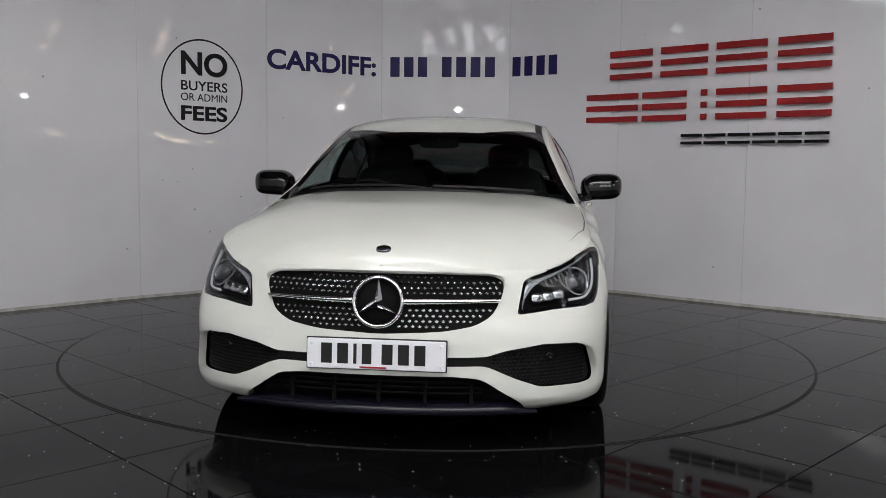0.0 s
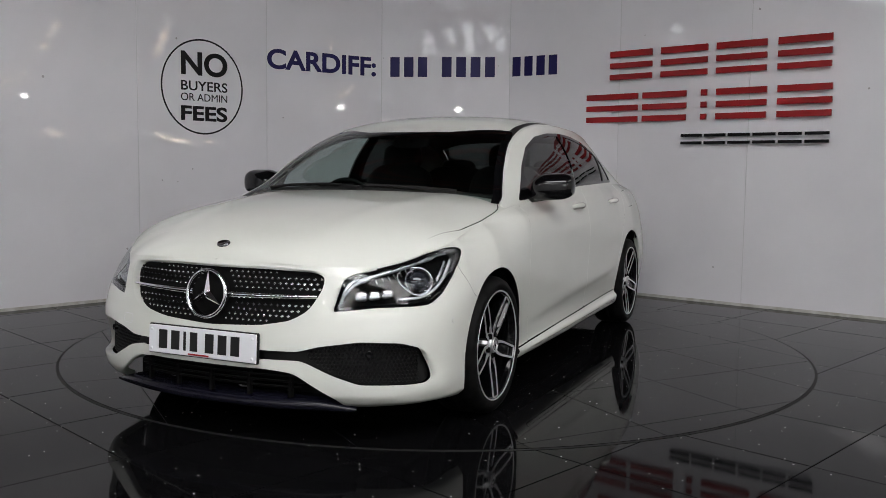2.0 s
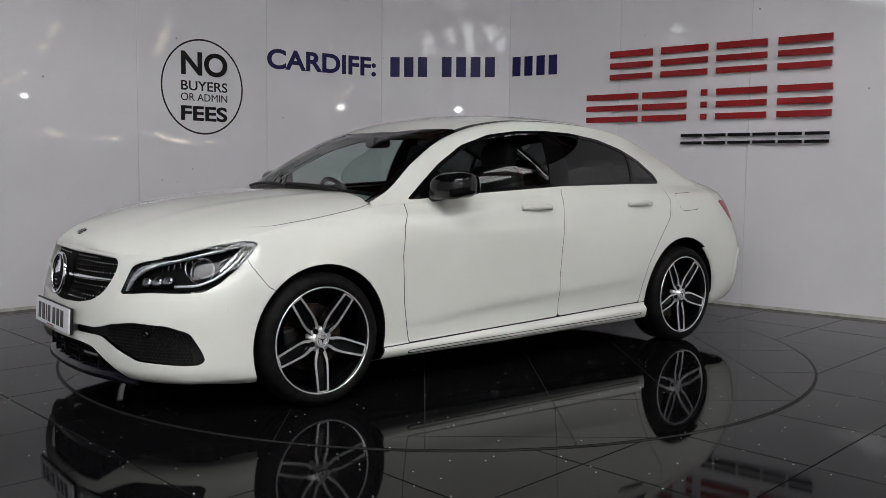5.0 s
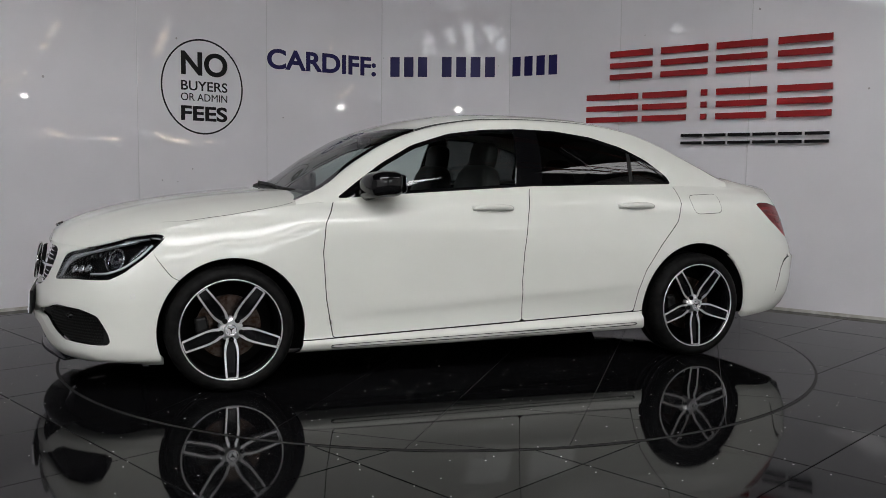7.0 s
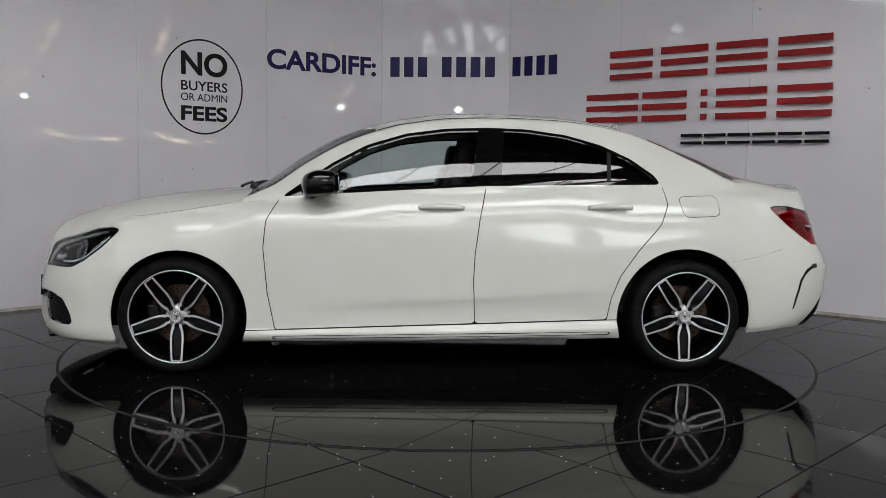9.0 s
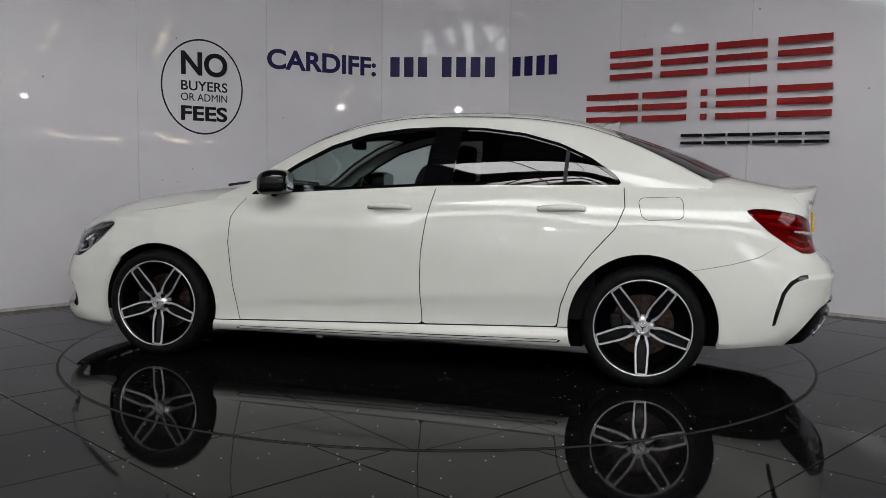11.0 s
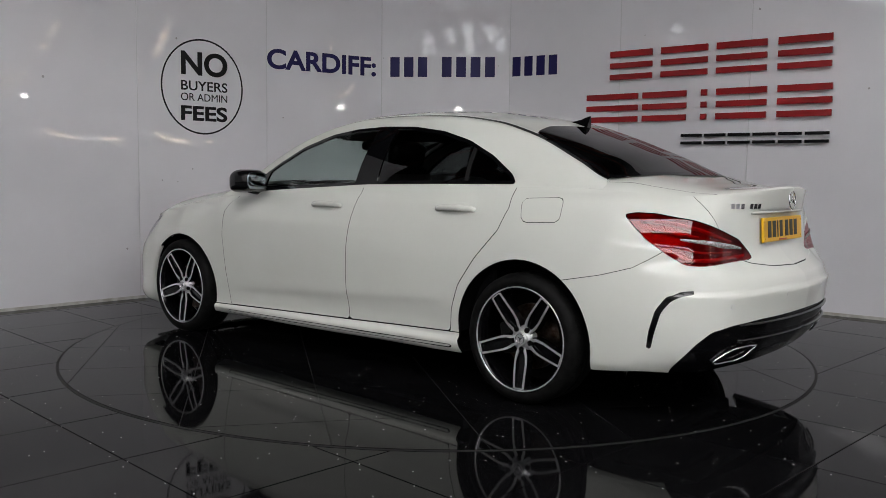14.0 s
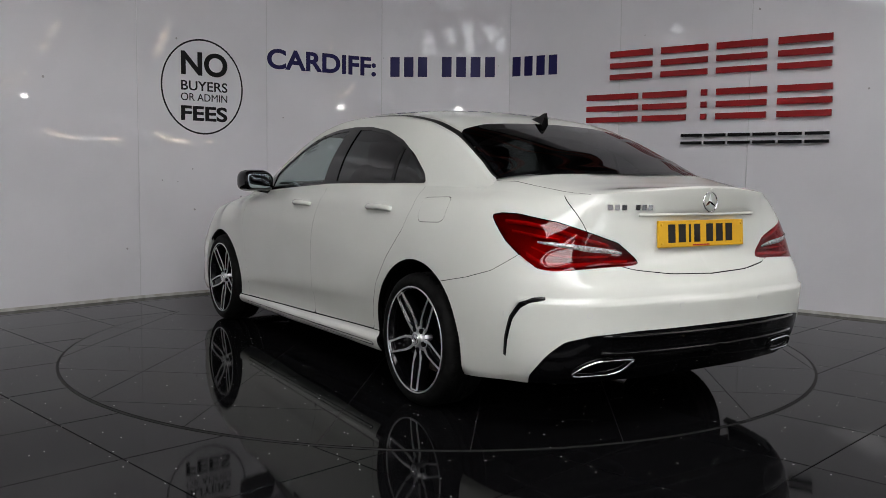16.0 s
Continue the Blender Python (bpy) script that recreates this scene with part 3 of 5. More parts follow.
# greenhouse: stations from the scuttle to the boot
RU = [-1.90, -1.833, -1.65, -1.479, -1.165, -.959, -.653, -.351, -.118, .147, .409, .67, .865, .95, 1.02]
ROOF_Z = [1.02, 1.03, 1.104, 1.180, 1.298, 1.365, 1.412, 1.421, 1.416, 1.382, 1.300, 1.155, 1.012, .968, .932]
RAIL_Y = [.690, .690, .688, .655, .610, .612, .610, .606, .602, .600, .618, .668, .722, .748, .765]
RAIL_Z = [1.000, 1.002, 1.035, 1.115, 1.258, 1.318, 1.354, 1.362, 1.356, 1.322, 1.243, 1.112, .988, .948, .918]


def green_point(u, v):
    """v from 0 at the waist to 0.5 at the roof rail to 1 on the centre line."""
    u, v = np.broadcast_arrays(np.asarray(u, float), np.asarray(v, float))
    T = edge_at(a_of_x(u))
    by, bz = T[..., 1] - .004, np.minimum(T[..., 2], smooth_curve(RU, RAIL_Z, u) - .01)
    ry, rz, tz = (smooth_curve(RU, c, u) for c in (RAIL_Y, RAIL_Z, ROOF_Z))
    s = np.clip(v / .5, 0, 1)
    bulge = .032 * np.sin(math.pi * s) * np.clip((rz - bz) / .3, 0, 1)
    ys, zs = by + (ry - by) * s + bulge, bz + (rz - bz) * s
    q = np.clip((v - .5) / .5, 0, 1)
    yt = ry * (1 - q)
    crown = tz - rz
    r = 1 - q
    zt = tz - crown * (.5 * r ** 2 + .5 * r ** 5)
    y, z = np.where(v <= .5, ys, yt), np.where(v <= .5, zs, zt)
    bow = np.interp(u, [-1.9, -1.5, -1.0, -.6, .1, .5, 1.02], [-.10, -.09, -.05, 0, .03, .08, .10])
    x = u + bow * (1 - np.clip(y / .72, 0, 1) ** 2)
    return np.stack([x, y, z], -1)


# ---------- car materials ----------
def car_paint():
    m = mat("white_car_paint", (0.74, 0.74, 0.69), 0.35, coat=1.0, spec=0.08)
    noise_tint(m, 3.0, (0.675, 0.688, 0.636), (0.695, 0.708, 0.657))
    return m


def thin_glass(name, tint, sheen=0.065):
    """A tinted pane: clear through, with a mirror sheen that grows towards grazing."""
    m = bpy.data.materials.new(name)
    m.use_nodes = True
    nt = m.node_tree
    nt.nodes.clear()
    out = nt.nodes.new("ShaderNodeOutputMaterial")
    mix = nt.nodes.new("ShaderNodeMixShader")
    lw = nt.nodes.new("ShaderNodeLayerWeight")
    lw.inputs["Blend"].default_value = 0.5
    power = nt.nodes.new("ShaderNodeMath")
    power.operation, power.inputs[1].default_value = "POWER", 4.6
    fr = nt.nodes.new("ShaderNodeMath")
    fr.operation, fr.inputs[1].default_value, fr.inputs[2].default_value = "MULTIPLY_ADD", 0.92 if sheen > 0.0255 else 0.6, sheen
    nt.links.new(lw.outputs["Facing"], power.inputs[0])
    nt.links.new(power.outputs[0], fr.inputs[0])
    tr = nt.nodes.new("ShaderNodeBsdfTransparent")
    tr.inputs[0].default_value = (*tint, 1)
    gl = nt.nodes.new("ShaderNodeBsdfGlossy")
    gl.inputs["Roughness"].default_value = 0.01
    nt.links.new(fr.outputs[0], mix.inputs[0])
    nt.links.new(tr.outputs[0], mix.inputs[1])
    nt.links.new(gl.outputs[0], mix.inputs[2])
    nt.links.new(mix.outputs[0], out.inputs[0])
    return m


M_PAINT = car_paint()
M_UNDER = mat("black_underbody", (0.004, 0.004, 0.004), 0.8, spec=0.12)
M_BLACK = bumpy(mat("black_grained_plastic", (0.007, 0.007, 0.007), 0.5, spec=0.3), 500, 0.15, 0.0004)
M_GLOSS = mat("piano_black", (0.003, 0.003, 0.0035), 0.025)
M_CHROME = mat("chrome", (0.78, 0.78, 0.80), 0.08, metal=1.0)
M_MIRROR = mat("blue_tinted_mirror", (0.30, 0.34, 0.36), 0.02, metal=1.0)
M_SILVER = noise_tint(mat("diamond_cut_alloy", (0.75, 0.75, 0.76), 0.34, metal=0.8), 40, (0.70, 0.70, 0.71), (0.80, 0.80, 0.81))
M_RIM = mat("black_alloy", (0.003, 0.003, 0.0035), 0.10, spec=0.35)
M_TYRE = bumpy(noise_tint(mat("tyre_rubber", (0.006, 0.006, 0.006), 0.62, spec=0.12), 25, (0.003, 0.003, 0.003), (0.008, 0.008, 0.0078)), 300, 0.3, 0.0008)
M_DISC = noise_tint(mat("brake_disc_steel", (0.25, 0.23, 0.22), 0.35, metal=1.0), 60, (0.05, 0.028, 0.018), (0.10, 0.08, 0.07))
M_GLASS = thin_glass("green_tinted_glass", (0.80, 0.87, 0.85))
M_SCREEN = thin_glass("windscreen_glass", (0.54, 0.62, 0.60))
M_DARK_GLASS = thin_glass("privacy_glass", (0.07, 0.075, 0.075))
M_CLEAR = thin_glass("clear_lamp_cover", (0.92, 0.94, 0.95), 0.025)
M_RED_GLASS = thin_glass("red_lamp_cover", (0.60, 0.03, 0.035), 0.045)
M_TAIL_IN = noise_tint(mat("tail_lamp_reflector", (0.35, 0.10, 0.10), 0.3, metal=0.5), 9, (0.16, 0.04, 0.045), (0.42, 0.12, 0.12))
M_TAIL_BAR = bumpy(mat("tail_lamp_light_bar", (0.95, 0.55, 0.55), 0.25, metal=0.3), 160, 0.4, 0.002)
M_LENS = mat("projector_lens", (0.015, 0.017, 0.022), 0.03, coat=1.0)
M_SMOKE = mat("smoked_chrome", (0.20, 0.20, 0.21), 0.18, metal=1.0)
M_SATIN = noise_tint(mat("satin_reflector", (0.5, 0.5, 0.5), 0.22, metal=1.0), 40, (0.30, 0.30, 0.31), (0.55, 0.55, 0.56))
M_STRIPE = noise_tint(mat("clear_ribbed_plastic", (0.5, 0.45, 0.45), 0.2, metal=0.4), 120, (0.28, 0.20, 0.20), (0.72, 0.68, 0.68))
M_DRL = mat("frosted_light_guide", (0.80, 0.82, 0.85), 0.18, metal=0.4)
M_GUIDE = bumpy(noise_tint(mat("ribbed_silver_guide", (0.5, 0.5, 0.52), 0.22, metal=0.6), 60, (0.34, 0.35, 0.37), (0.72, 0.73, 0.76)), 220, 0.35, 0.0015)
M_SEAT = noise_tint(mat("black_leather", (0.01, 0.01, 0.01), 0.55, spec=0.2), 30, (0.005, 0.005, 0.005), (0.012, 0.0115, 0.011))
M_CABIN = mat("dark_cabin_trim", (0.009, 0.009, 0.009), 0.7, spec=0.2)
M_PLATE_W = mat("white_plate", (0.74, 0.75, 0.78), 0.3)
M_PLATE_Y = mat("yellow_plate", (0.72, 0.40, 0.015), 0.3)
M_BAR = mat("plate_black", (0.01, 0.01, 0.01), 0.4)
M_NAVY = mat("dark_blue_black_lip", (0.006, 0.006, 0.011), 0.22, spec=0.3)

car = tagged(new("car"), "white four door saloon with black alloy wheels on the turntable", "car")


# ---------- cutting the skin into panels ----------
class Skin:
    """Points, normals, two flat coordinates a point, and faces."""

    def __init__(self, V, N, Q, F):
        self.V, self.N, self.Q, self.F = V, N, Q, F

    def split(self, val):
        """The parts where val < 0 and val >= 0, cut along val = 0."""
        val = np.where(np.abs(val) < 1e-7, 1e-7, val)
        V, N, Q = list(self.V), list(self.N), list(self.Q)
        cut = {}
        sides = ([], [])
        neg = val < 0
        for f in self.F:
            s = [bool(neg[i]) for i in f]
            if all(s):
                sides[0].append(f)
            elif not any(s):
                sides[1].append(f)
            else:
                poly = ([], [])
                n = len(f)
                for k in range(n):
                    i, j = f[k], f[(k + 1) % n]
                    poly[0 if s[k] else 1].append(i)
                    if s[k] != s[(k + 1) % n]:
                        key = (min(i, j), max(i, j))
                        if key not in cut:
                            t = val[i] / (val[i] - val[j])
                            cut[key] = len(V)
                            V.append(self.V[i] + t * (self.V[j] - self.V[i]))
                            N.append(self.N[i] + t * (self.N[j] - self.N[i]))
                            Q.append(self.Q[i] + t * (self.Q[j] - self.Q[i]))
                        poly[0].append(cut[key])
                        poly[1].append(cut[key])
                for side in (0, 1):
                    if len(poly[side]) > 2:
                        sides[side].append(tuple(poly[side]))
        V, N, Q = np.array(V), np.array(N), np.array(Q)
        return [Skin(V, N, Q, fs).tidy() for fs in sides]

    def tidy(self):
        used = sorted({i for f in self.F for i in f})
        k = {i: n for n, i in enumerate(used)}
        return Skin(self.V[used], self.N[used], self.Q[used], [tuple(k[i] for i in f) for f in self.F])

    def moved(self, inset):
        return Skin(self.V - self.N * inset, self.N, self.Q, self.F)

    def cut_out(self, poly, gap=0.0, coord="Q"):
        """Inside and outside of an outline, with a joint of that width between them."""
        c = self.Q if coord == "Q" else self.V[:, [0, 2]]
        d = outline_distance(c, poly)
        if gap == 0:
            return self.split(d)
        inside = self.split(d + gap / 2)[0]
        outside = self.split(d - gap / 2)[1]
        return inside, outside


def outline_distance(P, poly):
    """Signed distance to a closed outline, below zero inside."""
    P, poly = np.asarray(P, float), np.asarray(poly, float)
    best = np.full(len(P), 1e9)
    inside = np.zeros(len(P), bool)
    for a, b in zip(poly, np.roll(poly, -1, 0)):
        d = b - a
        if d @ d < 1e-12:
            continue
        t = np.clip(((P - a) @ d) / (d @ d), 0, 1)
        best = np.minimum(best, np.hypot(*(P - a - t[:, None] * d).T))
        if a[1] != b[1]:
            c = ((a[1] > P[:, 1]) != (b[1] > P[:, 1])) & (P[:, 0] < (b[0] - a[0]) * (P[:, 1] - a[1]) / (b[1] - a[1]) + a[0])
            inside ^= c
    return np.where(inside, -best, best)


def rounded(poly, r=0.02, n=4, closed=True):
    """The outline with its corners rounded off."""
    p = np.asarray(poly, float)
    out = []
    for i in range(len(p)):
        a, b, c = p[i - 1], p[i], p[(i + 1) % len(p)]
        la, lc = np.linalg.norm(a - b), np.linalg.norm(c - b)
        u, v = b + (a - b) * min(r / la, .5), b + (c - b) * min(r / lc, .5)
        for k in range(n + 1):
            t = k / n
            out.append((1 - t) ** 2 * u + 2 * t * (1 - t) * b + t * t * v)
    return np.array(out)


def grid_skin(fn, us, vs):
    U, W = np.meshgrid(us, vs, indexing="ij")
    X = fn(U, W)
    du, dv = np.gradient(X, axis=0), np.gradient(X, axis=1)
    N = np.cross(du, dv)
    ln = np.linalg.norm(N, axis=-1, keepdims=True)
    N = N / np.maximum(ln, 1e-12)
    bad = ln[..., 0] < 1e-10
    N[bad] = (0, 0, 1)
    out = X - np.array([0, 0, 0.55]) * 1.0 - np.stack([X[..., 0] * .85, X[..., 1] * 0, X[..., 2] * 0], -1)
    flip = (N * out).sum() < 0
    if flip:
        N = -N
    nu, nv = X.shape[:2]
    F = []
    for i in range(nu - 1):
        for j in range(nv - 1):
            f = (i * nv + j, (i + 1) * nv + j, (i + 1) * nv + j + 1, i * nv + j + 1)
            F.append(f[::-1] if flip else f)
    return Skin(X.reshape(-1, 3), N.reshape(-1, 3), np.stack([U, W], -1).reshape(-1, 2), F)


def panel(name, pieces, material, parent=None, label="", mirror=False, both=False, rim=0.012, smooth=True):
    """One mesh from pieces of skin. mirror: the right-hand twin; both: the two halves joined over the middle."""
    V, N, F = [], [], []
    n0 = 0
    for sk in pieces:
        for s in ((1, -1) if both else ((-1,) if mirror else (1,))):
            k = np.array([1, s, 1.0])
            v, n = sk.V * k, sk.N * k
            fs = [tuple(i + n0 for i in (f if s > 0 else f[::-1])) for f in sk.F]
            V.append(v), N.append(n), F.extend(fs)
            n0 += len(v)
    if not F:
        return None
    V, N = np.concatenate(V), np.concatenate(N)
    # weld points that coincide
    key, remap, keep = {}, [], []
    for i, v in enumerate(np.round(V, 5)):
        t = (v[0], abs(v[1]) if abs(v[1]) < 1e-4 else v[1], v[2])
        if t not in key:
            key[t] = len(keep)
            keep.append(i)
        remap.append(key[t])
    NN = np.zeros((len(keep), 3))
    np.add.at(NN, remap, N)
    V = V[keep]
    NN /= np.maximum(np.linalg.norm(NN, axis=1, keepdims=True), 1e-9)
    G, seen = [], set()
    for f in F:
        g = []
        for i in f:
            j = remap[i]
            if not g or (g[-1] != j and g[0] != j):
                g.append(j)
        if len(g) > 2 and frozenset(g) not in seen:
            seen.add(frozenset(g))
            G.append(tuple(g))
    if rim:
        cnt = {}
        for f in G:
            for i, j in zip(f, f[1:] + f[:1]):
                cnt[(i, j)] = 1
        border = [(i, j) for (i, j) in cnt if (j, i) not in cnt]
        ids = sorted({i for e in border for i in e})
        base = len(V)
        m2 = {i: base + 2 * n for n, i in enumerate(ids)}
        add = np.repeat(V[ids], 2, 0)
        add[1::2] -= NN[ids] * rim
        V, NN = np.concatenate([V, add]), np.concatenate([NN, np.repeat(NN[ids], 2, 0)])
        for i, j in border:
            G.append((m2[j], m2[i], m2[i] + 1, m2[j] + 1))
    me = bpy.data.meshes.new(name)
    me.from_pydata(V.tolist(), [], G)
    me.polygons.foreach_set("use_smooth", [smooth] * len(me.polygons))
    if smooth:
        me.normals_split_custom_set_from_vertices(NN.tolist())
    me.materials.append(material)
    ob = new(name, me)
    ob.parent = parent or car
    if label:
        ob["label"] = label
    return ob


def twins(name, pieces, material, parent=None, label="", rim=0.012):
    """The left and right panels of a pair."""
    return [panel(name, pieces, material, parent, label, mirror=m, rim=rim) for m in (False, True)]


GAP = 0.0050
SHUT = 0.0015
ring = grid_skin(ring_point, np.concatenate([np.linspace(0, 1.3, 110), np.linspace(1.3, 4.4, 170)[1:], np.linspace(4.4, A_END, 120)[1:]]), np.linspace(0, 1, 76))
ring.Q = np.stack([ring.Q[:, 0], ring.V[:, 2]], -1)
hood_grid = grid_skin(hood_point, np.linspace(0, A_COWL, 130), np.concatenate([np.linspace(0, .2, 14), np.linspace(.2, 1, 30)[1:]]))
hood_grid.Q = hood_grid.V[:, :2].copy()
boot_grid = grid_skin(boot_point, np.linspace(A_BOOT, A_END, 70), np.concatenate([np.linspace(0, .2, 12), np.linspace(.2, 1, 24)[1:]]))
boot_grid.Q = boot_grid.V[:, :2].copy()
green = grid_skin(green_point, np.linspace(-1.90, 1.02, 170), np.concatenate([np.linspace(0, .5, 32), np.linspace(.5, .62, 14)[1:], np.linspace(.62, 1, 22)[1:]]))

ax = lambda x: float(a_of_x(x))
ARCH_F, ARCH_R = (1.342, .300, .350), (-1.347, .302, .371)
for cx, cz, r in (ARCH_F, ARCH_R):
    side = np.abs(ring.V[:, 1]) > .5
    d = np.hypot(ring.V[:, 0] - cx, ring.V[:, 2] - cz) - r
    ring = ring.split(np.where(side, d, 1.0))[1]

GRILLE = rounded([(-.3, .694), (.23, .693), (.44, .686), (.490, .668), (.489, .617), (.441, .536), (.372, .497), (.244, .475), (.03, .462), (-.3, .461)], .03)
INTAKE = rounded([(.2, .382), (.406, .382), (.488, .404), (.639, .424), (.80, .416), (.895, .388), (.945, .31), (.960, .265), (.93, .248), (.848, .245), (.64, .249), (.545, .282), (.43, .335), (.40, .343), (.2, .343)], .02)
LOWER = rounded([(-.3, .313), (.279, .311), (.39, .300), (.47, .248), (.56, .195), (.64, .10), (-.3, .10)], .03)
HEADLAMP = rounded([(.533, .535), (.562, .656), (.60, .672), (.766, .703), (.987, .747), (1.10, .760), (1.165, .760), (1.19, .746), (1.10, .655), (1.01, .588), (.945, .556), (.88, .552), (.70, .549)], .012)
TAILLAMP = rounded([(4.680, .896), (4.73, .906), (4.84, .903), (5.06, .876), (5.25, .825), (5.36, .792), (5.44, .735), (5.458, .712), (5.42, .704), (5.24, .699), (5.05, .690), (4.98, .695), (4.90, .735), (4.80, .795), (4.72, .86)], .012)
VENT = rounded([(5.02, .593), (4.955, .588), (4.900, .562), (4.856, .503), (4.830, .41), (4.820, .335), (4.842, .335), (4.858, .41), (4.883, .496), (4.918, .542), (4.960, .567), (5.02, .579)], .008)
DIFFUSER = rounded([(4.90, .10), (4.925, .25), (5.028, .363), (5.098, .420), (5.2, .442), (5.4, .455), (6.2, .466), (6.2, .1)], .02)
BOOT = rounded([(5.06, 1.3), (5.09, .97), (5.18, .866), (5.237, .775), (5.32, .715), (5.42, .688), (5.6, .668), (6.2, .650), (6.2, 1.3)], .03)

grille_cut, ring = ring.cut_out(GRILLE)
intake_cut, ring = ring.cut_out(INTAKE)
lower_cut, ring = ring.cut_out(LOWER)
lamp_cut, ring = ring.cut_out(HEADLAMP, .003)
tail_cut, ring = ring.cut_out(TAILLAMP, .003)
vent_cut, ring = ring.cut_out(VENT)
diff_cut, ring = ring.cut_out(DIFFUSER, .003)

# dark shell behind the joints
panel("inner_shell", [ring.moved(.016), hood_grid.moved(.02), boot_grid.moved(.018)], M_UNDER, both=True, rim=0)

# shut lines
SEAM_F = [(.811, .951), (.889, .807), (.904, .666), (.885, .43), (.848, .234)]
SEAM_M = [(-.263, .985), (-.227, .822), (-.202, .643), (-.196, .493), (-.208, .264)]
SEAM_R = [(-1.236, 1.003), (-1.246, .906), (-1.205, .80), (-1.083, .663), (-.985, .525), (-.940, .403), (-.921, .286)]
curve = lambda pts: [(ax(x), z) for x, z in pts]
DOOR_F = np.array(curve([(.80, 1.2)] + SEAM_F + SEAM_M[::-1] + [(-.27, 1.2)]))
DOOR_R = np.array(curve([(-.27, 1.2)] + SEAM_M + SEAM_R[::-1] + [(-1.23, 1.2)]))
SILL = np.array(curve([(1.6, 0), (1.6, .225), (.95, .229), (.848, .232), (-.208, .262), (-.921, .284), (-1.2, .292), (-1.2, 0)]))
BUMPER_F = np.array([(-1, -1), (-1, .735), (.60, .720), (.70, .690), (1.12, .720), (1.15, .662), (1.232, .566), (1.29, .535), (1.33, -1)])
BUMPER_R = np.array([(4.30, -1), (4.36, .585), (4.436, .600), (4.61, .635), (4.75, .675), (4.86, .735), (4.92, .77), (5.3, .72), (5.45, .697), (5.6, .672), (6.2, .652), (6.2, -1)])
FLAP = rounded([(4.160, .951), (4.378, .960), (4.388, .849), (4.188, .841)], .035, 6)

door_f, ring = ring.cut_out(DOOR_F, GAP)
door_r, ring = ring.cut_out(DOOR_R, GAP)
sill, ring = ring.cut_out(SILL, .005)
GROOVE = rounded(curve([(.86, .199), (-.94, .222), (-.94, .206), (.86, .182)]), .012)
groove, sill = sill.cut_out(GROOVE, .004)
bumper_f, ring = ring.cut_out(BUMPER_F, .0032)
boot_back, ring = ring.cut_out(BOOT, .0045)
bumper_r, ring = ring.cut_out(BUMPER_R, .003)
quarter, wing = ring.split(3.0 - ring.Q[:, 0])
flap, quarter = quarter.cut_out(FLAP, .0032)

BONNET = rounded([(.5, -1), (.5, .62), (.88, .635), (.932, .685), (1.0, .742), (1.07, .772), (1.15, .783), (1.33, .7885), (1.54, .778), (1.752, .72), (1.898, .605), (1.965, .48), (2.01, .30), (2.03, .12), (2.035, -1)], .02)
d = outline_distance(hood_grid.Q, BONNET)
g = np.interp(hood_grid.V[:, 0], [1.45, 1.80], [.0028, .0003])
bonnet, nose = hood_grid.split(d + g)[0], hood_grid.split(d - g)[1]
wing_top, nose_top = nose.split(nose.V[:, 0] * 1.0 - 1.0 * np.interp(nose.V[:, 1], [0, .55, .80], [1.4, 1.80, 1.60]))
LID = rounded([(-1.5, -1), (-1.5, .652), (-1.68, .648), (-1.9, .612), (-2.03, .575), (-2.115, .532), (-2.4, .36), (-2.4, -1)], .03)
lid_top, quarter_top = boot_grid.cut_out(LID, .0065)

panel("bonnet", [bonnet], M_PAINT, both=True, rim=SHUT)
front_bumper = panel("front_bumper", [bumper_f, nose_top], M_PAINT, both=True, rim=.03)
twins("front_wing", [wing, wing_top], M_PAINT, rim=SHUT)
front_doors = twins("front_door", [door_f], M_PAINT, rim=SHUT)
rear_doors = twins("rear_door", [door_r], M_PAINT, rim=SHUT)
twins("sill", [sill, groove], M_PAINT, rim=SHUT)
quarters = twins("rear_wing", [quarter, quarter_top], M_PAINT, rim=SHUT)
for q, mm in zip(quarters, (False, True)):
    panel("fuel_flap", [flap], M_PAINT, q, mirror=mm, rim=SHUT)
boot_lid = panel("boot_lid", [boot_back, lid_top], M_PAINT, both=True, rim=SHUT)
rear_bumper = panel("rear_bumper", [bumper_r], M_PAINT, both=True, rim=.03)
panel("diffuser", [diff_cut.moved(.004)], M_GLOSS, both=True, label="gloss black rear diffuser")
twins("vent_slot", [vent_cut.moved(.012)], M_GLOSS, rear_bumper, rim=0)
grille = panel("grille", [grille_cut.moved(.034)], M_UNDER, both=True, rim=0, label="black grille set with small chrome pins")
intakes = twins("air_intake", [intake_cut.moved(.045)], M_BLACK, front_bumper, "black honeycomb air intake", rim=0)
lower_intake = panel("lower_intake", [lower_cut.split(lower_cut.Q[:, 0] - .47)[0].split(.20 - lower_cut.split(lower_cut.Q[:, 0] - .47)[0].Q[:, 1])[0].moved(.07)], M_UNDER, front_bumper, "black lower air intake", both=True, rim=0)

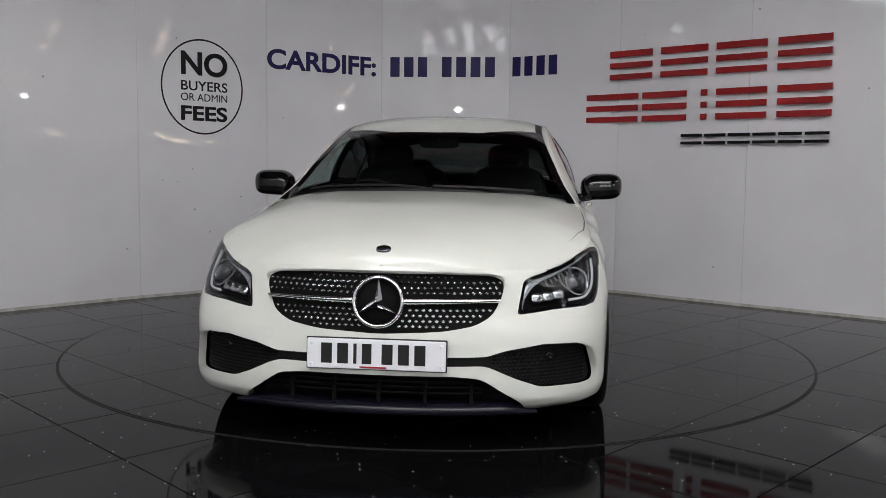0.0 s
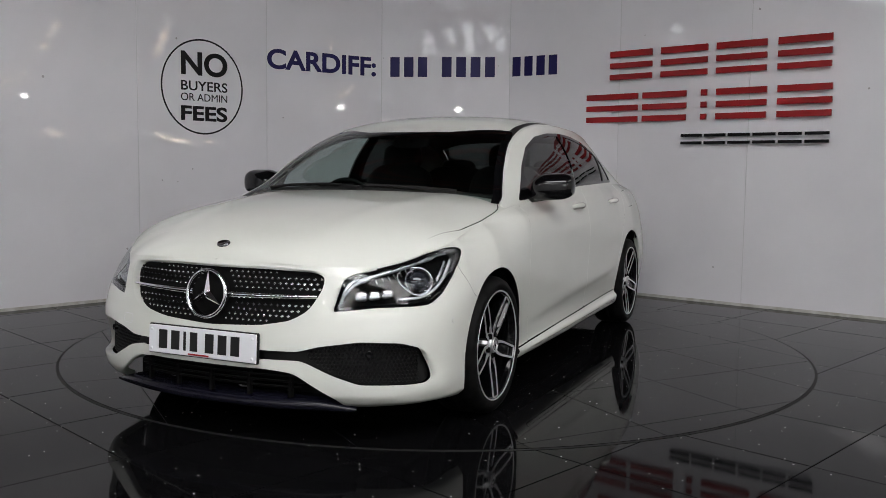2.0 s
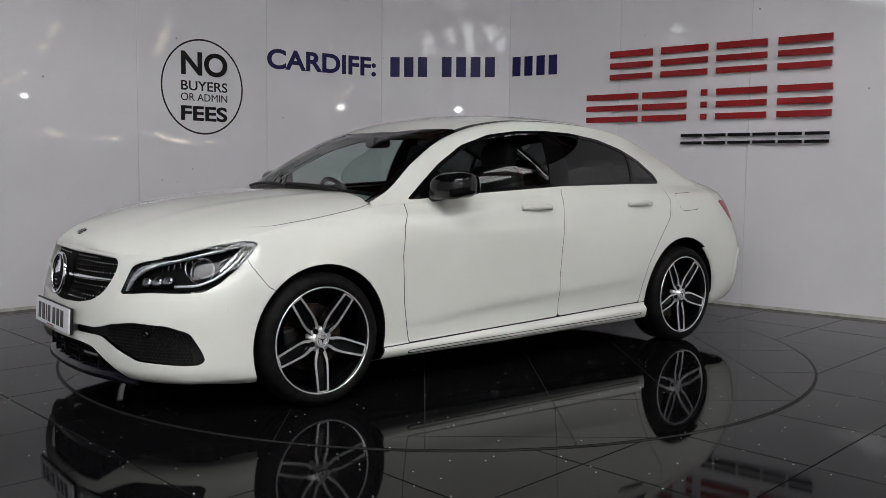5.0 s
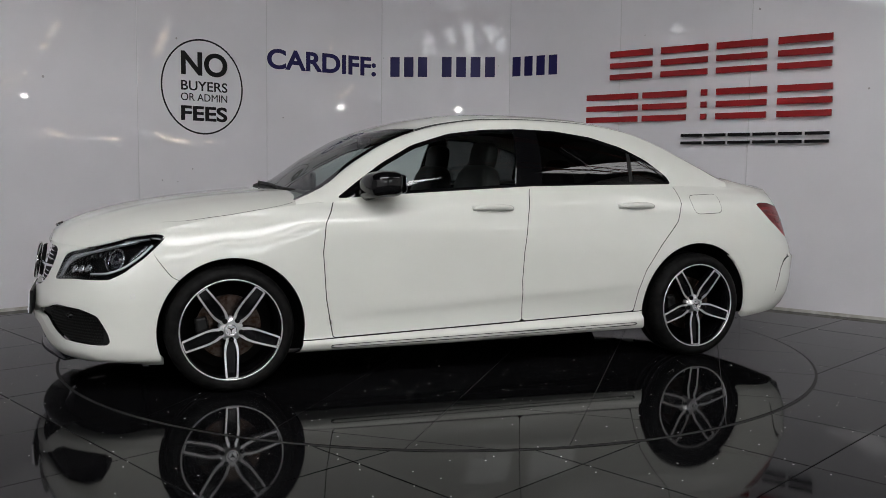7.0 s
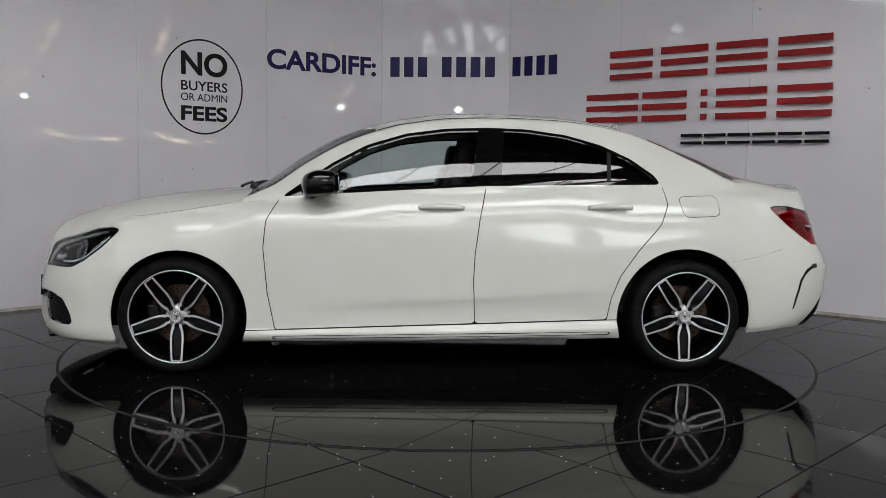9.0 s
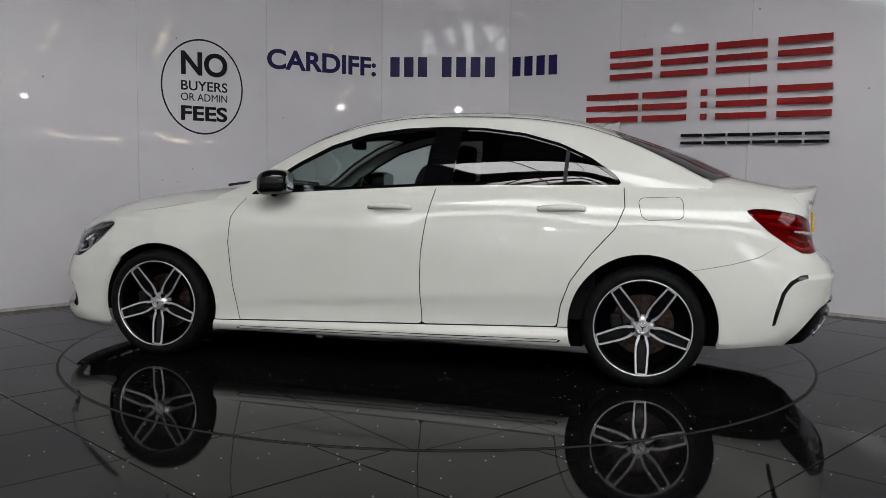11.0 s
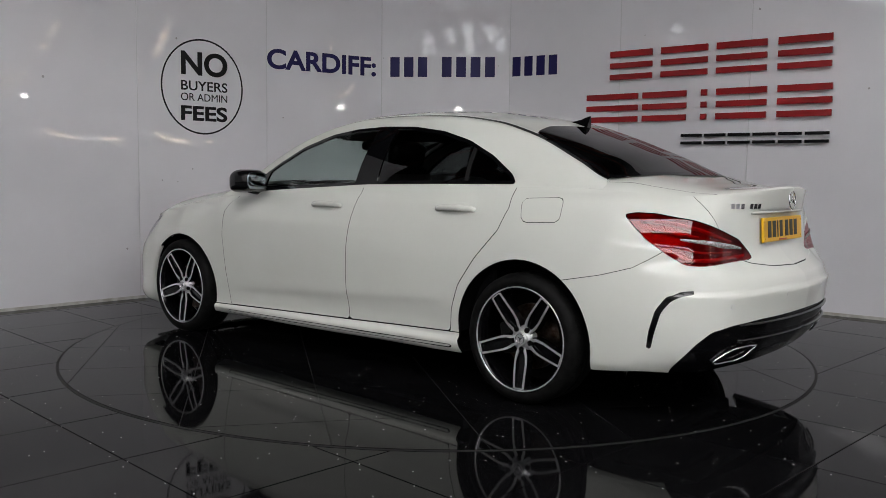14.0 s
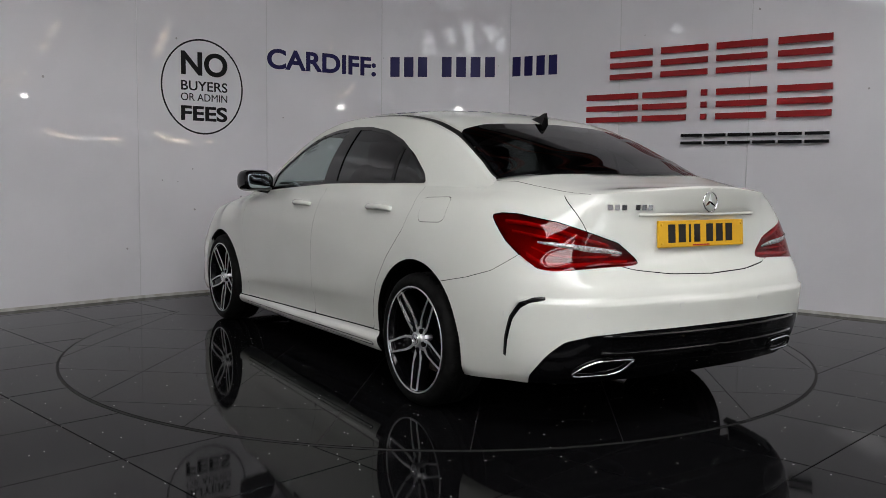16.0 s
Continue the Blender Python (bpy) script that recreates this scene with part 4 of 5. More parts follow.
# greenhouse
SIDE_GLASS = rounded([(.815, .930), (.69, 1.020), (.553, 1.112), (.371, 1.210), (.157, 1.276), (-.058, 1.305), (-.275, 1.314), (-.493, 1.308), (-.714, 1.279), (-.905, 1.226), (-1.066, 1.152), (-1.197, 1.062), (-1.228, 1.014),
                      (-.691, 1.006), (-.263, .996), (.397, .957), (.752, .932)], .02)
SCREEN = rounded([(1.2, .504), (.9, .504), (.36, .520), (.29, .535), (.31, .58), (.42, .80), (.45, 1.3), (1.2, 1.3)], .02)
REAR_SCREEN = rounded([(-1.73, .9), (-1.71, .7), (-1.665, .53), (-1.5, .531), (-1.22, .538), (-1.165, .56), (-1.11, .70), (-1.085, 1.3), (-1.73, 1.3)], .03)
side_part, top_part = green.split(green.Q[:, 1] - .5)
side_glass, side_frame = side_part.cut_out(SIDE_GLASS, 0, "V")
screen_skin, top_part = top_part.cut_out(SCREEN, .004)
rear_skin, top_part = top_part.cut_out(REAR_SCREEN, .004)
top_part = top_part.split(-1.645 - top_part.Q[:, 0])[0]
side_frame = side_frame.split(-1.665 - side_frame.Q[:, 0])[0]
rail_in, roof_skin = top_part.split(top_part.Q[:, 1] - .518)
strip, roof_skin = roof_skin.split(roof_skin.Q[:, 1] - .552)
roof = panel("roof", [roof_skin], M_PAINT, both=True, rim=.01)
panel("headliner", [top_part.moved(.03)], M_CABIN, both=True, rim=0)
twins("roof_moulding", [strip.moved(.004)], M_BLACK, label="black roof moulding", rim=0)
twins("body_side_frame", [side_frame, rail_in], M_PAINT, rim=.02)


def pane_split(x0t, x0b, x1t, x1b, sk):
    """The part of the side glass between two leaning lines, given at the top and at the waist."""
    t = (sk.V[:, 2] - 1.0) / .31
    sk = sk.split((x0b + (x0t - x0b) * t) - sk.V[:, 0])[0] if x0t is not None else sk
    t = (sk.V[:, 2] - 1.0) / .31
    return sk.split(sk.V[:, 0] - (x1b + (x1t - x1b) * t))[0]


# the opening: a black surround, then the panes a little smaller
d = outline_distance(side_glass.V[:, [0, 2]], SIDE_GLASS)
core, surround = side_glass.split(d + .016)
front_pane = pane_split(-.235, -.185, .60, .60, core)
rear_pane = pane_split(-.945, -.925, -.375, -.345, core)
quarter_pane = pane_split(None, None, -.965, -.945, core)
t_core = (core.V[:, 2] - 1.0) / .31
pillar = core.split(core.V[:, 0] - (-.185 - .05 * t_core))[0]
t_p = (pillar.V[:, 2] - 1.0) / .31
pillar = pillar.split((-.345 - .03 * t_p) - pillar.V[:, 0])[0]
post = core.split(core.V[:, 0] - (-.925 - .02 * t_core))[0]
t_p = (post.V[:, 2] - 1.0) / .31
post = post.split((-.945 - .02 * t_p) - post.V[:, 0])[0]
sail = core.split(.60 - core.V[:, 0])[0]
twins("window_surround", [surround], M_GLOSS, label="black window surround", rim=.012)
twins("door_pillar", [pillar], M_GLOSS, label="gloss black centre pillar")
twins("quarter_post", [post], M_BLACK)
twins("mirror_sail", [sail], M_GLOSS)
for nm, sk, ma in (("front_door_glass", front_pane, M_GLASS), ("rear_door_glass", rear_pane, M_DARK_GLASS), ("quarter_glass", quarter_pane, M_DARK_GLASS)):
    twins(nm, [sk.moved(.005)], ma, rim=0)
# screens with their black printed borders
d = outline_distance(screen_skin.Q * (1, 1.3), SCREEN * (1, 1.3))
scr, border = screen_skin.split(d + .038)
panel("windscreen", [scr], M_SCREEN, both=True, rim=0)
panel("windscreen_border", [border], M_GLOSS, both=True, rim=0)
d = outline_distance(rear_skin.Q * (1, 1.3), REAR_SCREEN * (1, 1.3))
scr, border = rear_skin.split(d + .030)
panel("rear_window", [scr], M_DARK_GLASS, both=True, rim=0)
panel("rear_window_border", [border], M_GLOSS, both=True, rim=0)


# ---------- lamps ----------
def on_ring(a, z, inset=0.0, s=1):
    """Place and outward normal on the skin at a and height z."""
    top = edge_at(np.array(a))[2]
    LE = np.array(LOW_EDGE)
    zb = float(smooth_curve(LE[:, 0], LE[:, 1], a))
    w = (z - zb) / (top - zb)
    p = ring_point(np.array([a, a + .002, a]), np.array([w, w, w + .002]))
    n = np.cross(p[2] - p[0], p[1] - p[0])
    n = n / np.linalg.norm(n)
    if n @ np.array([p[0][0], p[0][1] * 1.5, .05]) < 0:
        n = -n
    q = p[0] - n * inset
    return Vector((q[0], q[1] * s, q[2])), Vector((n[0], n[1] * s, n[2]))


def tube(bm, pts, radii, n=8):
    """A round bar through points."""
    rings = []
    for i, p in enumerate(pts):
        a, b = pts[max(i - 1, 0)], pts[min(i + 1, len(pts) - 1)]
        t = (Vector(b) - Vector(a)).normalized()
        u = t.orthogonal().normalized() if not rings else (rings[-1][1] - t * rings[-1][1].dot(t)).normalized()
        v = t.cross(u)
        r = radii[i] if isinstance(radii, (list, tuple)) else radii
        rings.append(([bm.verts.new(Vector(p) + (u * math.cos(2 * math.pi * k / n) + v * math.sin(2 * math.pi * k / n)) * r) for k in range(n)], u))
    for (A, _), (B, _) in zip(rings, rings[1:]):
        for k in range(n):
            bm.faces.new((A[k], A[(k + 1) % n], B[(k + 1) % n], B[k]))
    bm.faces.new(rings[0][0][::-1])
    bm.faces.new(rings[-1][0])


def facing(p, n, roll_up=Vector((0, 0, 1))):
    """A pose at p whose z is n and whose y is as upright as it can be."""
    z = n.normalized()
    x = roll_up.cross(z).normalized()
    y = z.cross(x)
    return Matrix((Vector((x.x, y.x, z.x, p.x)), Vector((x.y, y.y, z.y, p.y)), Vector((x.z, y.z, z.z, p.z)), Vector((0, 0, 0, 1))))


def lathe(bm, m, prof, n=32):
    """A turned shape: (radius, height) pairs round the pose's z."""
    rows = [[bm.verts.new(m @ Vector((r * math.cos(2 * math.pi * k / n), r * math.sin(2 * math.pi * k / n), h))) for k in range(n)] for r, h in prof]
    for A, B in zip(rows, rows[1:]):
        for k in range(n):
            bm.faces.new((A[k], A[(k + 1) % n], B[(k + 1) % n], B[k]))


def blob(bm, m, sx, sy, sz, e=0.55, nu=28, nv=16):
    """A rounded box."""
    f = lambda c: math.copysign(abs(c) ** e, c)
    rows = []
    for j in range(nv + 1):
        ph = -math.pi / 2 + math.pi * j / nv
        rows.append([bm.verts.new(m @ Vector((sx * f(math.cos(ph)) * f(math.cos(2 * math.pi * i / nu)), sy * f(math.cos(ph)) * f(math.sin(2 * math.pi * i / nu)), sz * f(math.sin(ph))))) for i in range(nu)])
    for A, B in zip(rows, rows[1:]):
        for i in range(nu):
            bm.faces.new((A[i], A[(i + 1) % nu], B[(i + 1) % nu], B[i]))
    bmesh.ops.remove_doubles(bm, verts=bm.verts, dist=1e-5)


def densify(pts, n=6):
    p = np.array(pts, float)
    t = np.arange(len(p))
    q = np.linspace(0, len(p) - 1, (len(p) - 1) * n + 1)
    return [tuple(smooth_curve(t, p[:, k], v) for k in range(p.shape[1])) for v in q]


def sensor(bm, m, parent):
    """A painted disc almost flush with the bumper, in a thin grey joint."""
    lathe(bm, m, [(.0005, .0012), (.0088, .0012), (.0094, .0008), (.0094, -.004)], 20)
    ob = part("parking_sensor", bm, M_PAINT, parent)
    bm = bmesh.new()
    lathe(bm, m, [(.0094, .0004), (.0112, .0005), (.0114, -.003)], 20)
    part("joint", bm, M_JOINT, ob)


for s in (1, -1):
    lamp = panel("headlight", [lamp_cut.moved(.060)], M_UNDER, mirror=s < 0, rim=-.05, label="clear headlight with a projector and light guides")
    panel("cover", [lamp_cut.moved(.002)], M_CLEAR, lamp, mirror=s < 0, rim=0)
    panel("surround", [lamp_cut.split(outline_distance(lamp_cut.Q, HEADLAMP) + .013)[1].moved(.005)], M_GLOSS, lamp, mirror=s < 0, rim=.02)
    # the broad eyebrow that turns down on the inner side
    bm = bmesh.new()
    rows = []
    line = densify([(.553, .547, .004), (.568, .598, .010), (.600, .640, .0135), (.665, .671, .0125), (.80, .699, .0100), (.97, .728, .0085), (1.10, .744, .005)])
    pts = [on_ring(a, z, .014, s) for a, z, h in line]
    for i, (p, n) in enumerate(pts):
        along = (pts[min(i + 1, len(pts) - 1)][0] - pts[max(i - 1, 0)][0]).normalized()
        side, h = n.cross(along).normalized(), line[i][2]
        rows.append([bm.verts.new(p + side * float(h * k) - n * dn) for k, dn in ((-1, .012), (-.85, .002), (-.2, 0), (-.05, .004), (.1, 0), (.85, .002), (1, .012))])
    for A, B in zip(rows, rows[1:]):
        for k in range(6):
            bm.faces.new((A[k], B[k], B[k + 1], A[k + 1]))
    part("light_guide", bm, M_GUIDE, lamp, "broad ribbed silver light guide")
    bm = bmesh.new()
    tube(bm, [on_ring(a, z, .022, s)[0] for a, z in densify([(.80, .582), (.90, .587), (.97, .605), (1.06, .66), (1.12, .72)])], .0055)
    part("light_guide", bm, M_DRL, lamp, smooth=True)
    p, n = on_ring(.925, .655, .05, s)
    n = (n + Vector((.6, 0, 0))).normalized()
    m = facing(p, n)
    bm = bmesh.new()
    drop = []
    for k in range(33):
        t = 2 * math.pi * k / 32
        r = .056 + .030 * max(0, math.cos(t - (math.pi - .35 if s > 0 else .35))) ** 5
        drop.append(m @ Vector((r * math.cos(t), r * math.sin(t), .010)))
    tube(bm, drop, .0042, 6)
    part("projector_bezel", bm, M_SATIN, lamp, smooth=True)
    bm = bmesh.new()
    lathe(bm, m, [(.054, .004), (.055, .012), (.051, .014), (.047, .006), (.044, -.004)])
    part("projector_ring", bm, M_SMOKE, lamp, smooth=True)
    bm = bmesh.new()
    lathe(bm, m, [(.044, -.004), (.040, .010), (.028, .020), (.012, .025), (.0005, .026)])
    part("projector", bm, M_LENS, lamp, smooth=True)
    for a, z in ((.640, .596), (.695, .600), (.752, .606)):
        p, n = on_ring(a, z, .034, s)
        bm = bmesh.new()
        blob(bm, facing(p, (n + Vector((.5, 0, .2))).normalized()) @ pose(0, 0, 0, 0, 0, 6 * s), .026, .022, .012, 0.75)
        part("reflector", bm, M_SATIN, lamp, smooth=True)
    # silver fins behind the eyebrow and a stepped reflector beside the projector
    for i in range(7):
        p, n = on_ring(.70 + .030 * i, .655 + .007 * i, .040, s)
        bm = bmesh.new()
        box(bm, facing(p, (n + Vector((.3, 0, .2))).normalized()) @ pose(0, 0, 0, 0, 0, 18 * s), .005, .022, .018, .001)
        part("reflector_fin", bm, M_SATIN, lamp)
    for i in range(4):
        p, n = on_ring(1.02 + .020 * i, .655 + .018 * i, .034, s)
        bm = bmesh.new()
        box(bm, facing(p, n) @ pose(0, 0, 0, 0, 0, -30 * s), .010, .028, .016, .002)
        part("reflector_fin", bm, M_SATIN, lamp)
    # tail light
    tail = panel("tail_light", [tail_cut.moved(.035)], M_TAIL_IN, mirror=s < 0, rim=-.03, label="red tail light with a clear stripe")
    panel("cover", [tail_cut.moved(.001)], M_RED_GLASS, tail, mirror=s < 0, rim=0)
    for pts, half in (([(4.755, .880), (4.88, .876), (5.05, .851), (5.20, .812), (5.32, .783)], .0085), ([(4.81, .842), (4.93, .829), (5.07, .812)], .006),
                      ([(4.91, .752), (5.02, .716), (5.16, .716), (5.30, .720), (5.41, .722)], .009), ([(4.93, .782), (5.04, .752), (5.18, .744), (5.32, .742)], .0045)):
        bm = bmesh.new()
        rows = []
        for a, z in densify(pts):
            p, n = on_ring(a, z, .012, s)
            rows.append([bm.verts.new(p + Vector((0, 0, dz)) - n * dn) for dz, dn in ((-half, .010), (-half * .6, 0), (half * .6, 0), (half, .010))])
        for A, B in zip(rows, rows[1:]):
            for k in range(3):
                bm.faces.new((A[k], B[k], B[k + 1], A[k + 1]))
        part("light_bar", bm, M_TAIL_BAR, tail, smooth=True)
    bm = bmesh.new()
    band = [on_ring(a, z, -.0015, s) for a, z in densify([(4.965, .797), (5.08, .786), (5.2, .772), (5.30, .762), (5.375, .752)])]
    rows = []
    for i, (p, n) in enumerate(band):
        h = .0115 * (0.25 + 0.75 * math.sin(math.pi * (i + 1) / (len(band) + 1)))
        rows.append([bm.verts.new(p + Vector((0, 0, dz))) for dz in (-h, h)])
    for A, B in zip(rows, rows[1:]):
        bm.faces.new((A[0], B[0], B[1], A[1]))
    r = bmesh.ops.extrude_face_region(bm, geom=bm.faces[:])
    bmesh.ops.translate(bm, vec=band[len(band) // 2][1] * -.003, verts=[v for v in r["geom"] if isinstance(v, bmesh.types.BMVert)])
    part("clear_stripe", bm, M_STRIPE, tail, "clear silver stripe", smooth=True)
    # parking sensors
    for a, z, ins in ((1.060, .480, 0), (4.83, .512, 0)):
        p, n = on_ring(a, z, ins, s)
        bm = bmesh.new()
        sensor(bm, facing(p, n), front_bumper if a < 2 else rear_bumper)
    for a, z in ((5.19, .524), (5.60, .552)):
        p, n = on_ring(a, z, 0, s)
        bm = bmesh.new()
        sensor(bm, facing(p, n), rear_bumper)
    p, n = on_ring(.68, .372, .030, s)
    bm = bmesh.new()
    lathe(bm, facing(p, (n + Vector((.3, 0, 0))).normalized()), [(.0005, .004), (.009, .004), (.013, .006), (.014, -.016)], 16)
    part("parking_sensor", bm, M_GLOSS, front_bumper, smooth=True)

# ---------- nose: pins, bar, star, plate ----------
bm = bmesh.new()
for row in range(11):
    z = .474 + row * .0205
    if .560 < z < .612:
        continue
    for col in range(20):
        a = .012 + .0262 * (col + .5 * (row % 2))
        if a > .48 or outline_distance([(a, z)], GRILLE)[0] > -.012 or math.hypot(a, z - .582) < .105:
            continue
        for s in (1, -1):
            p, n = on_ring(a, z, .028, s)
            m = facing(p, n)
            e = [bm.verts.new(m @ Vector(v)) for v in ((-.0078, 0, 0), (0, -.0058, 0), (.0078, 0, 0), (0, .0058, 0), (0, 0, .0045))]
            for i in range(4):
                bm.faces.new((e[i], e[(i + 1) % 4], e[4]))
tagged(part("grille_studding", bm, M_CHROME, grille), kind="stuff")
for s in (1, -1):
    bm = bmesh.new()
    pts = [on_ring(a, .584 + .004 * (a / .47), .004, s) for a in np.linspace(.088, .468, 12)]
    rows = []
    for i, (p, n) in enumerate(pts):
        h = .012 - .005 * i / 11
        rows.append([bm.verts.new(p + Vector((0, 0, dz)) - n * dn) for dz, dn in ((-h, .012), (-h * .6, 0), (h * .6, 0), (h, .012))])
    for A, B in zip(rows, rows[1:]):
        for k in range(3):
            bm.faces.new((A[k], B[k], B[k + 1], A[k + 1]))
    part("grille_bar", bm, M_CHROME, grille, "chrome bar", smooth=True)


def emblem(parent, m, r, k=1.0):
    """A three-pointed star in a ring, drawn as a plain shape."""
    bm = bmesh.new()
    prof = [(r * (.925 + .075 * math.cos(t)), r * .09 * math.sin(t)) for t in [2 * math.pi * i / 10 for i in range(11)]]
    lathe(bm, m, prof, 48)
    part("emblem_ring", bm, M_CHROME, parent, smooth=True)
    bm = bmesh.new()
    c = bm.verts.new(m @ Vector((0, 0, r * .16)))
    out = []
    for i in range(3):
        t = math.pi / 2 + i * 2 * math.pi / 3
        tip = bm.verts.new(m @ Vector((.90 * r * math.cos(t), .90 * r * math.sin(t), r * .02)))
        t2 = t + math.pi / 3
        val = bm.verts.new(m @ Vector((.19 * r * math.cos(t2), .19 * r * math.sin(t2), 0)))
        out += [tip, val]
    for i in range(6):
        bm.faces.new((c, out[i], out[(i + 1) % 6]))
    part("emblem_star", bm, M_CHROME, parent)


emblem(grille, pose(2.228, 0, .582, 90, 0, 90) @ pose(0, 0, 0, -9), .098)
bm = bmesh.new()
lathe(bm, pose(2.206, 0, .582, 90, 0, 90) @ pose(0, 0, 0, -9), [(.0005, .006), (.08, .006), (.088, -.01)], 40)
part("emblem_plate", bm, M_UNDER, grille, smooth=True)
bm = bmesh.new()
lathe(bm, pose(2.120, 0, .7705, 0, 24, 0) @ Matrix.Diagonal((.85, 1.15, 1, 1)), [(.0005, .004), (.018, .004), (.020, .006), (.024, .005), (.026, -.004)], 32)
part("bonnet_badge", bm, M_SMOKE, front_bumper, "small round silver badge", smooth=True)


def plate(parent, m, material, label):
    bm = bmesh.new()
    box(bm, m, .520, .111, .012, .004)
    ob = part("number_plate", bm, material, parent, label)
    one_box("bar", m @ pose(-.01, -.0475, .0064), .10, .006, .002, M_SIGN_RED, ob)
    x = -.212
    for i, w in enumerate((.053, .053, .024, .048, .053, .053, .053)):
        x += .018 if i == 4 else 0
        one_box("bar", m @ pose(x + w / 2, .002, .0066), w - .012, .075, .002, M_BAR, ob)
        x += w + .008
    for sx in (-1, 1):
        for sy in (-1, 1):
            bm = bmesh.new()
            lathe(bm, m @ pose(sx * .243, sy * .038, .006), [(.0005, .0032), (.005, .0028), (.0065, .0)], 14)
            part("screw_cap", bm, material, ob, smooth=True)
    return ob


one_box("plate_holder", pose(2.256, 0, .390, 90, 0, 90) @ pose(0, 0, -.004, -3), .528, .119, .014, M_BLACK, front_bumper, bevel=.004)
plate(front_bumper, pose(2.260, 0, .390, 90, 0, 90) @ pose(0, 0, 0, -3), M_PLATE_W, "white number plate with plain black bars")
plate(boot_lid, pose(-2.222, 0, .824, 90, 0, -90) @ pose(0, 0, 0, -4), M_PLATE_Y, "yellow number plate with plain black bars")
emblem(boot_lid, pose(-2.262, 0, .956, 90, 0, -90) @ pose(0, 0, 0, -3), .044)
for i in range(7):
    if i != 3:
        one_box("script_bar", facing(*on_ring(a_rear(.53 - i * .032), .934, -.001)), .021, .022, .006, M_CHROME, boot_lid)
bm = bmesh.new()
pts = [on_ring(a, .903, .002, s)[0] for s, aa in ((1, np.linspace(5.45, 5.81, 10)), (-1, np.linspace(5.81, 5.45, 10))) for a in aa]
tube(bm, pts, .0075, 8)
part("handle_strip", bm, M_PAINT, boot_lid, smooth=True)

# lower lip under the nose and slats in the intakes
bm = bmesh.new()
pts = []
for y in np.linspace(-.61, .61, 31):
    p, n = on_ring(a_front(abs(y)), .19, .012, 1 if y >= 0 else -1)
    pts.append((p, n))
rows = []
for p, n in pts:
    o = Vector((n.x, n.y, 0)).normalized()
    f = min(1, max(.08, (.63 - abs(p.y)) / .15))
    rows.append([bm.verts.new(Vector((p.x, p.y, 0)) + o * do + Vector((0, 0, z))) for do, z in ((-.09, .150), (.002 * f, .149), (.012 * f, .152 + .006 * f), (.004 * f, .154 + .031 * f), (-.09, .155 + .041 * f))])
for A, B in zip(rows, rows[1:]):
    for k in range(4):
        bm.faces.new((A[k], B[k], B[k + 1], A[k + 1]))
part("front_lip", bm, M_NAVY, front_bumper, "black front lip", smooth=True)
for z in (.222, .247, .272, .297):
    bm = bmesh.new()
    tube(bm, [on_ring(a_front(abs(y)), z, .045, 1 if y >= 0 else -1)[0] for y in np.linspace(-.40, .40, 15)], .0045, 6)
    part("slat", bm, M_UNDER, lower_intake)
for y in (-.36, -.18, 0, .18, .36):
    p, n = on_ring(a_front(abs(y)), .25, .05, 1 if y >= 0 else -1)
    one_box("strut", pose(p.x, p.y, .25), .02, .012, .11, M_UNDER, lower_intake)
# honeycomb in the side intakes
for s, pa in ((1, intakes[0]), (-1, intakes[1])):
    bm = bmesh.new()
    for row in range(14):
        for col in range(36):
            a, z = .44 + (col + .5 * (row % 2)) * .0165, .250 + row * .0143
            if outline_distance([(a, z)], INTAKE)[0] > -.012 or a > .90:
                continue
            p, n = on_ring(a, z, .045, s)
            m = facing(p, n)
            v = [[bm.verts.new(m @ Vector((r * math.cos(t), r * math.sin(t), h))) for t in [math.pi / 6 + math.pi / 3 * i for i in range(6)]] for r, h in ((.0088, .0), (.0078, .005), (.0062, .005), (.0058, -.002))]
            for A, B in zip(v, v[1:]):
                for i in range(6):
                    bm.faces.new((A[i], A[(i + 1) % 6], B[(i + 1) % 6], B[i]))
    tagged(part("honeycomb", bm, M_BLACK, pa), kind="stuff")

# towing-eye cover: a fine joint on the right of the front bumper
bm = bmesh.new()
tube(bm, [on_ring(a, z, .0002, -1)[0] for a, z in [tuple(q) for q in rounded([(.425, .425), (.492, .425), (.492, .462), (.425, .462)], .012)] + [(.437, .425)]], .0011, 5)
part("tow_cover_joint", bm, M_JOINT, front_bumper)

# ---------- tail: exhaust trims, diffuser fins ----------
for s in (1, -1):
    bm = bmesh.new()
    pts = []
    for y, z in ((.43, .338), (.50, .342), (.575, .340), (.65, .314), (.685, .285), (.657, .276), (.54, .276), (.468, .293), (.43, .338)):
        p, n = on_ring(a_rear(y), z, -.004, s)
        pts.append(p)
    tube(bm, [Vector(q) for q in densify([tuple(p) for p in pts], 4)], .0055, 6)
    part("exhaust_trim", bm, M_CHROME, rear_bumper, "chrome exhaust trim", smooth=True)
for z, ins in ((.438, -.004), (.372, -.008)):
    bm = bmesh.new()
    ys = np.linspace(-.58, .58, 31)
    tube(bm, [on_ring(a_rear(abs(y)), z, ins + .008 * (abs(y) / .58) ** 8, 1 if y >= 0 else -1)[0] for y in ys], .008, 8)
    part("diffuser_blade", bm, M_GLOSS, rear_bumper, smooth=True)
bm = bmesh.new()
blob(bm, pose(-1.88, .40, .245), .16, .24, .055, .5)
part("silencer", bm, M_UNDER, car, "dark exhaust silencer under the tail", smooth=True)

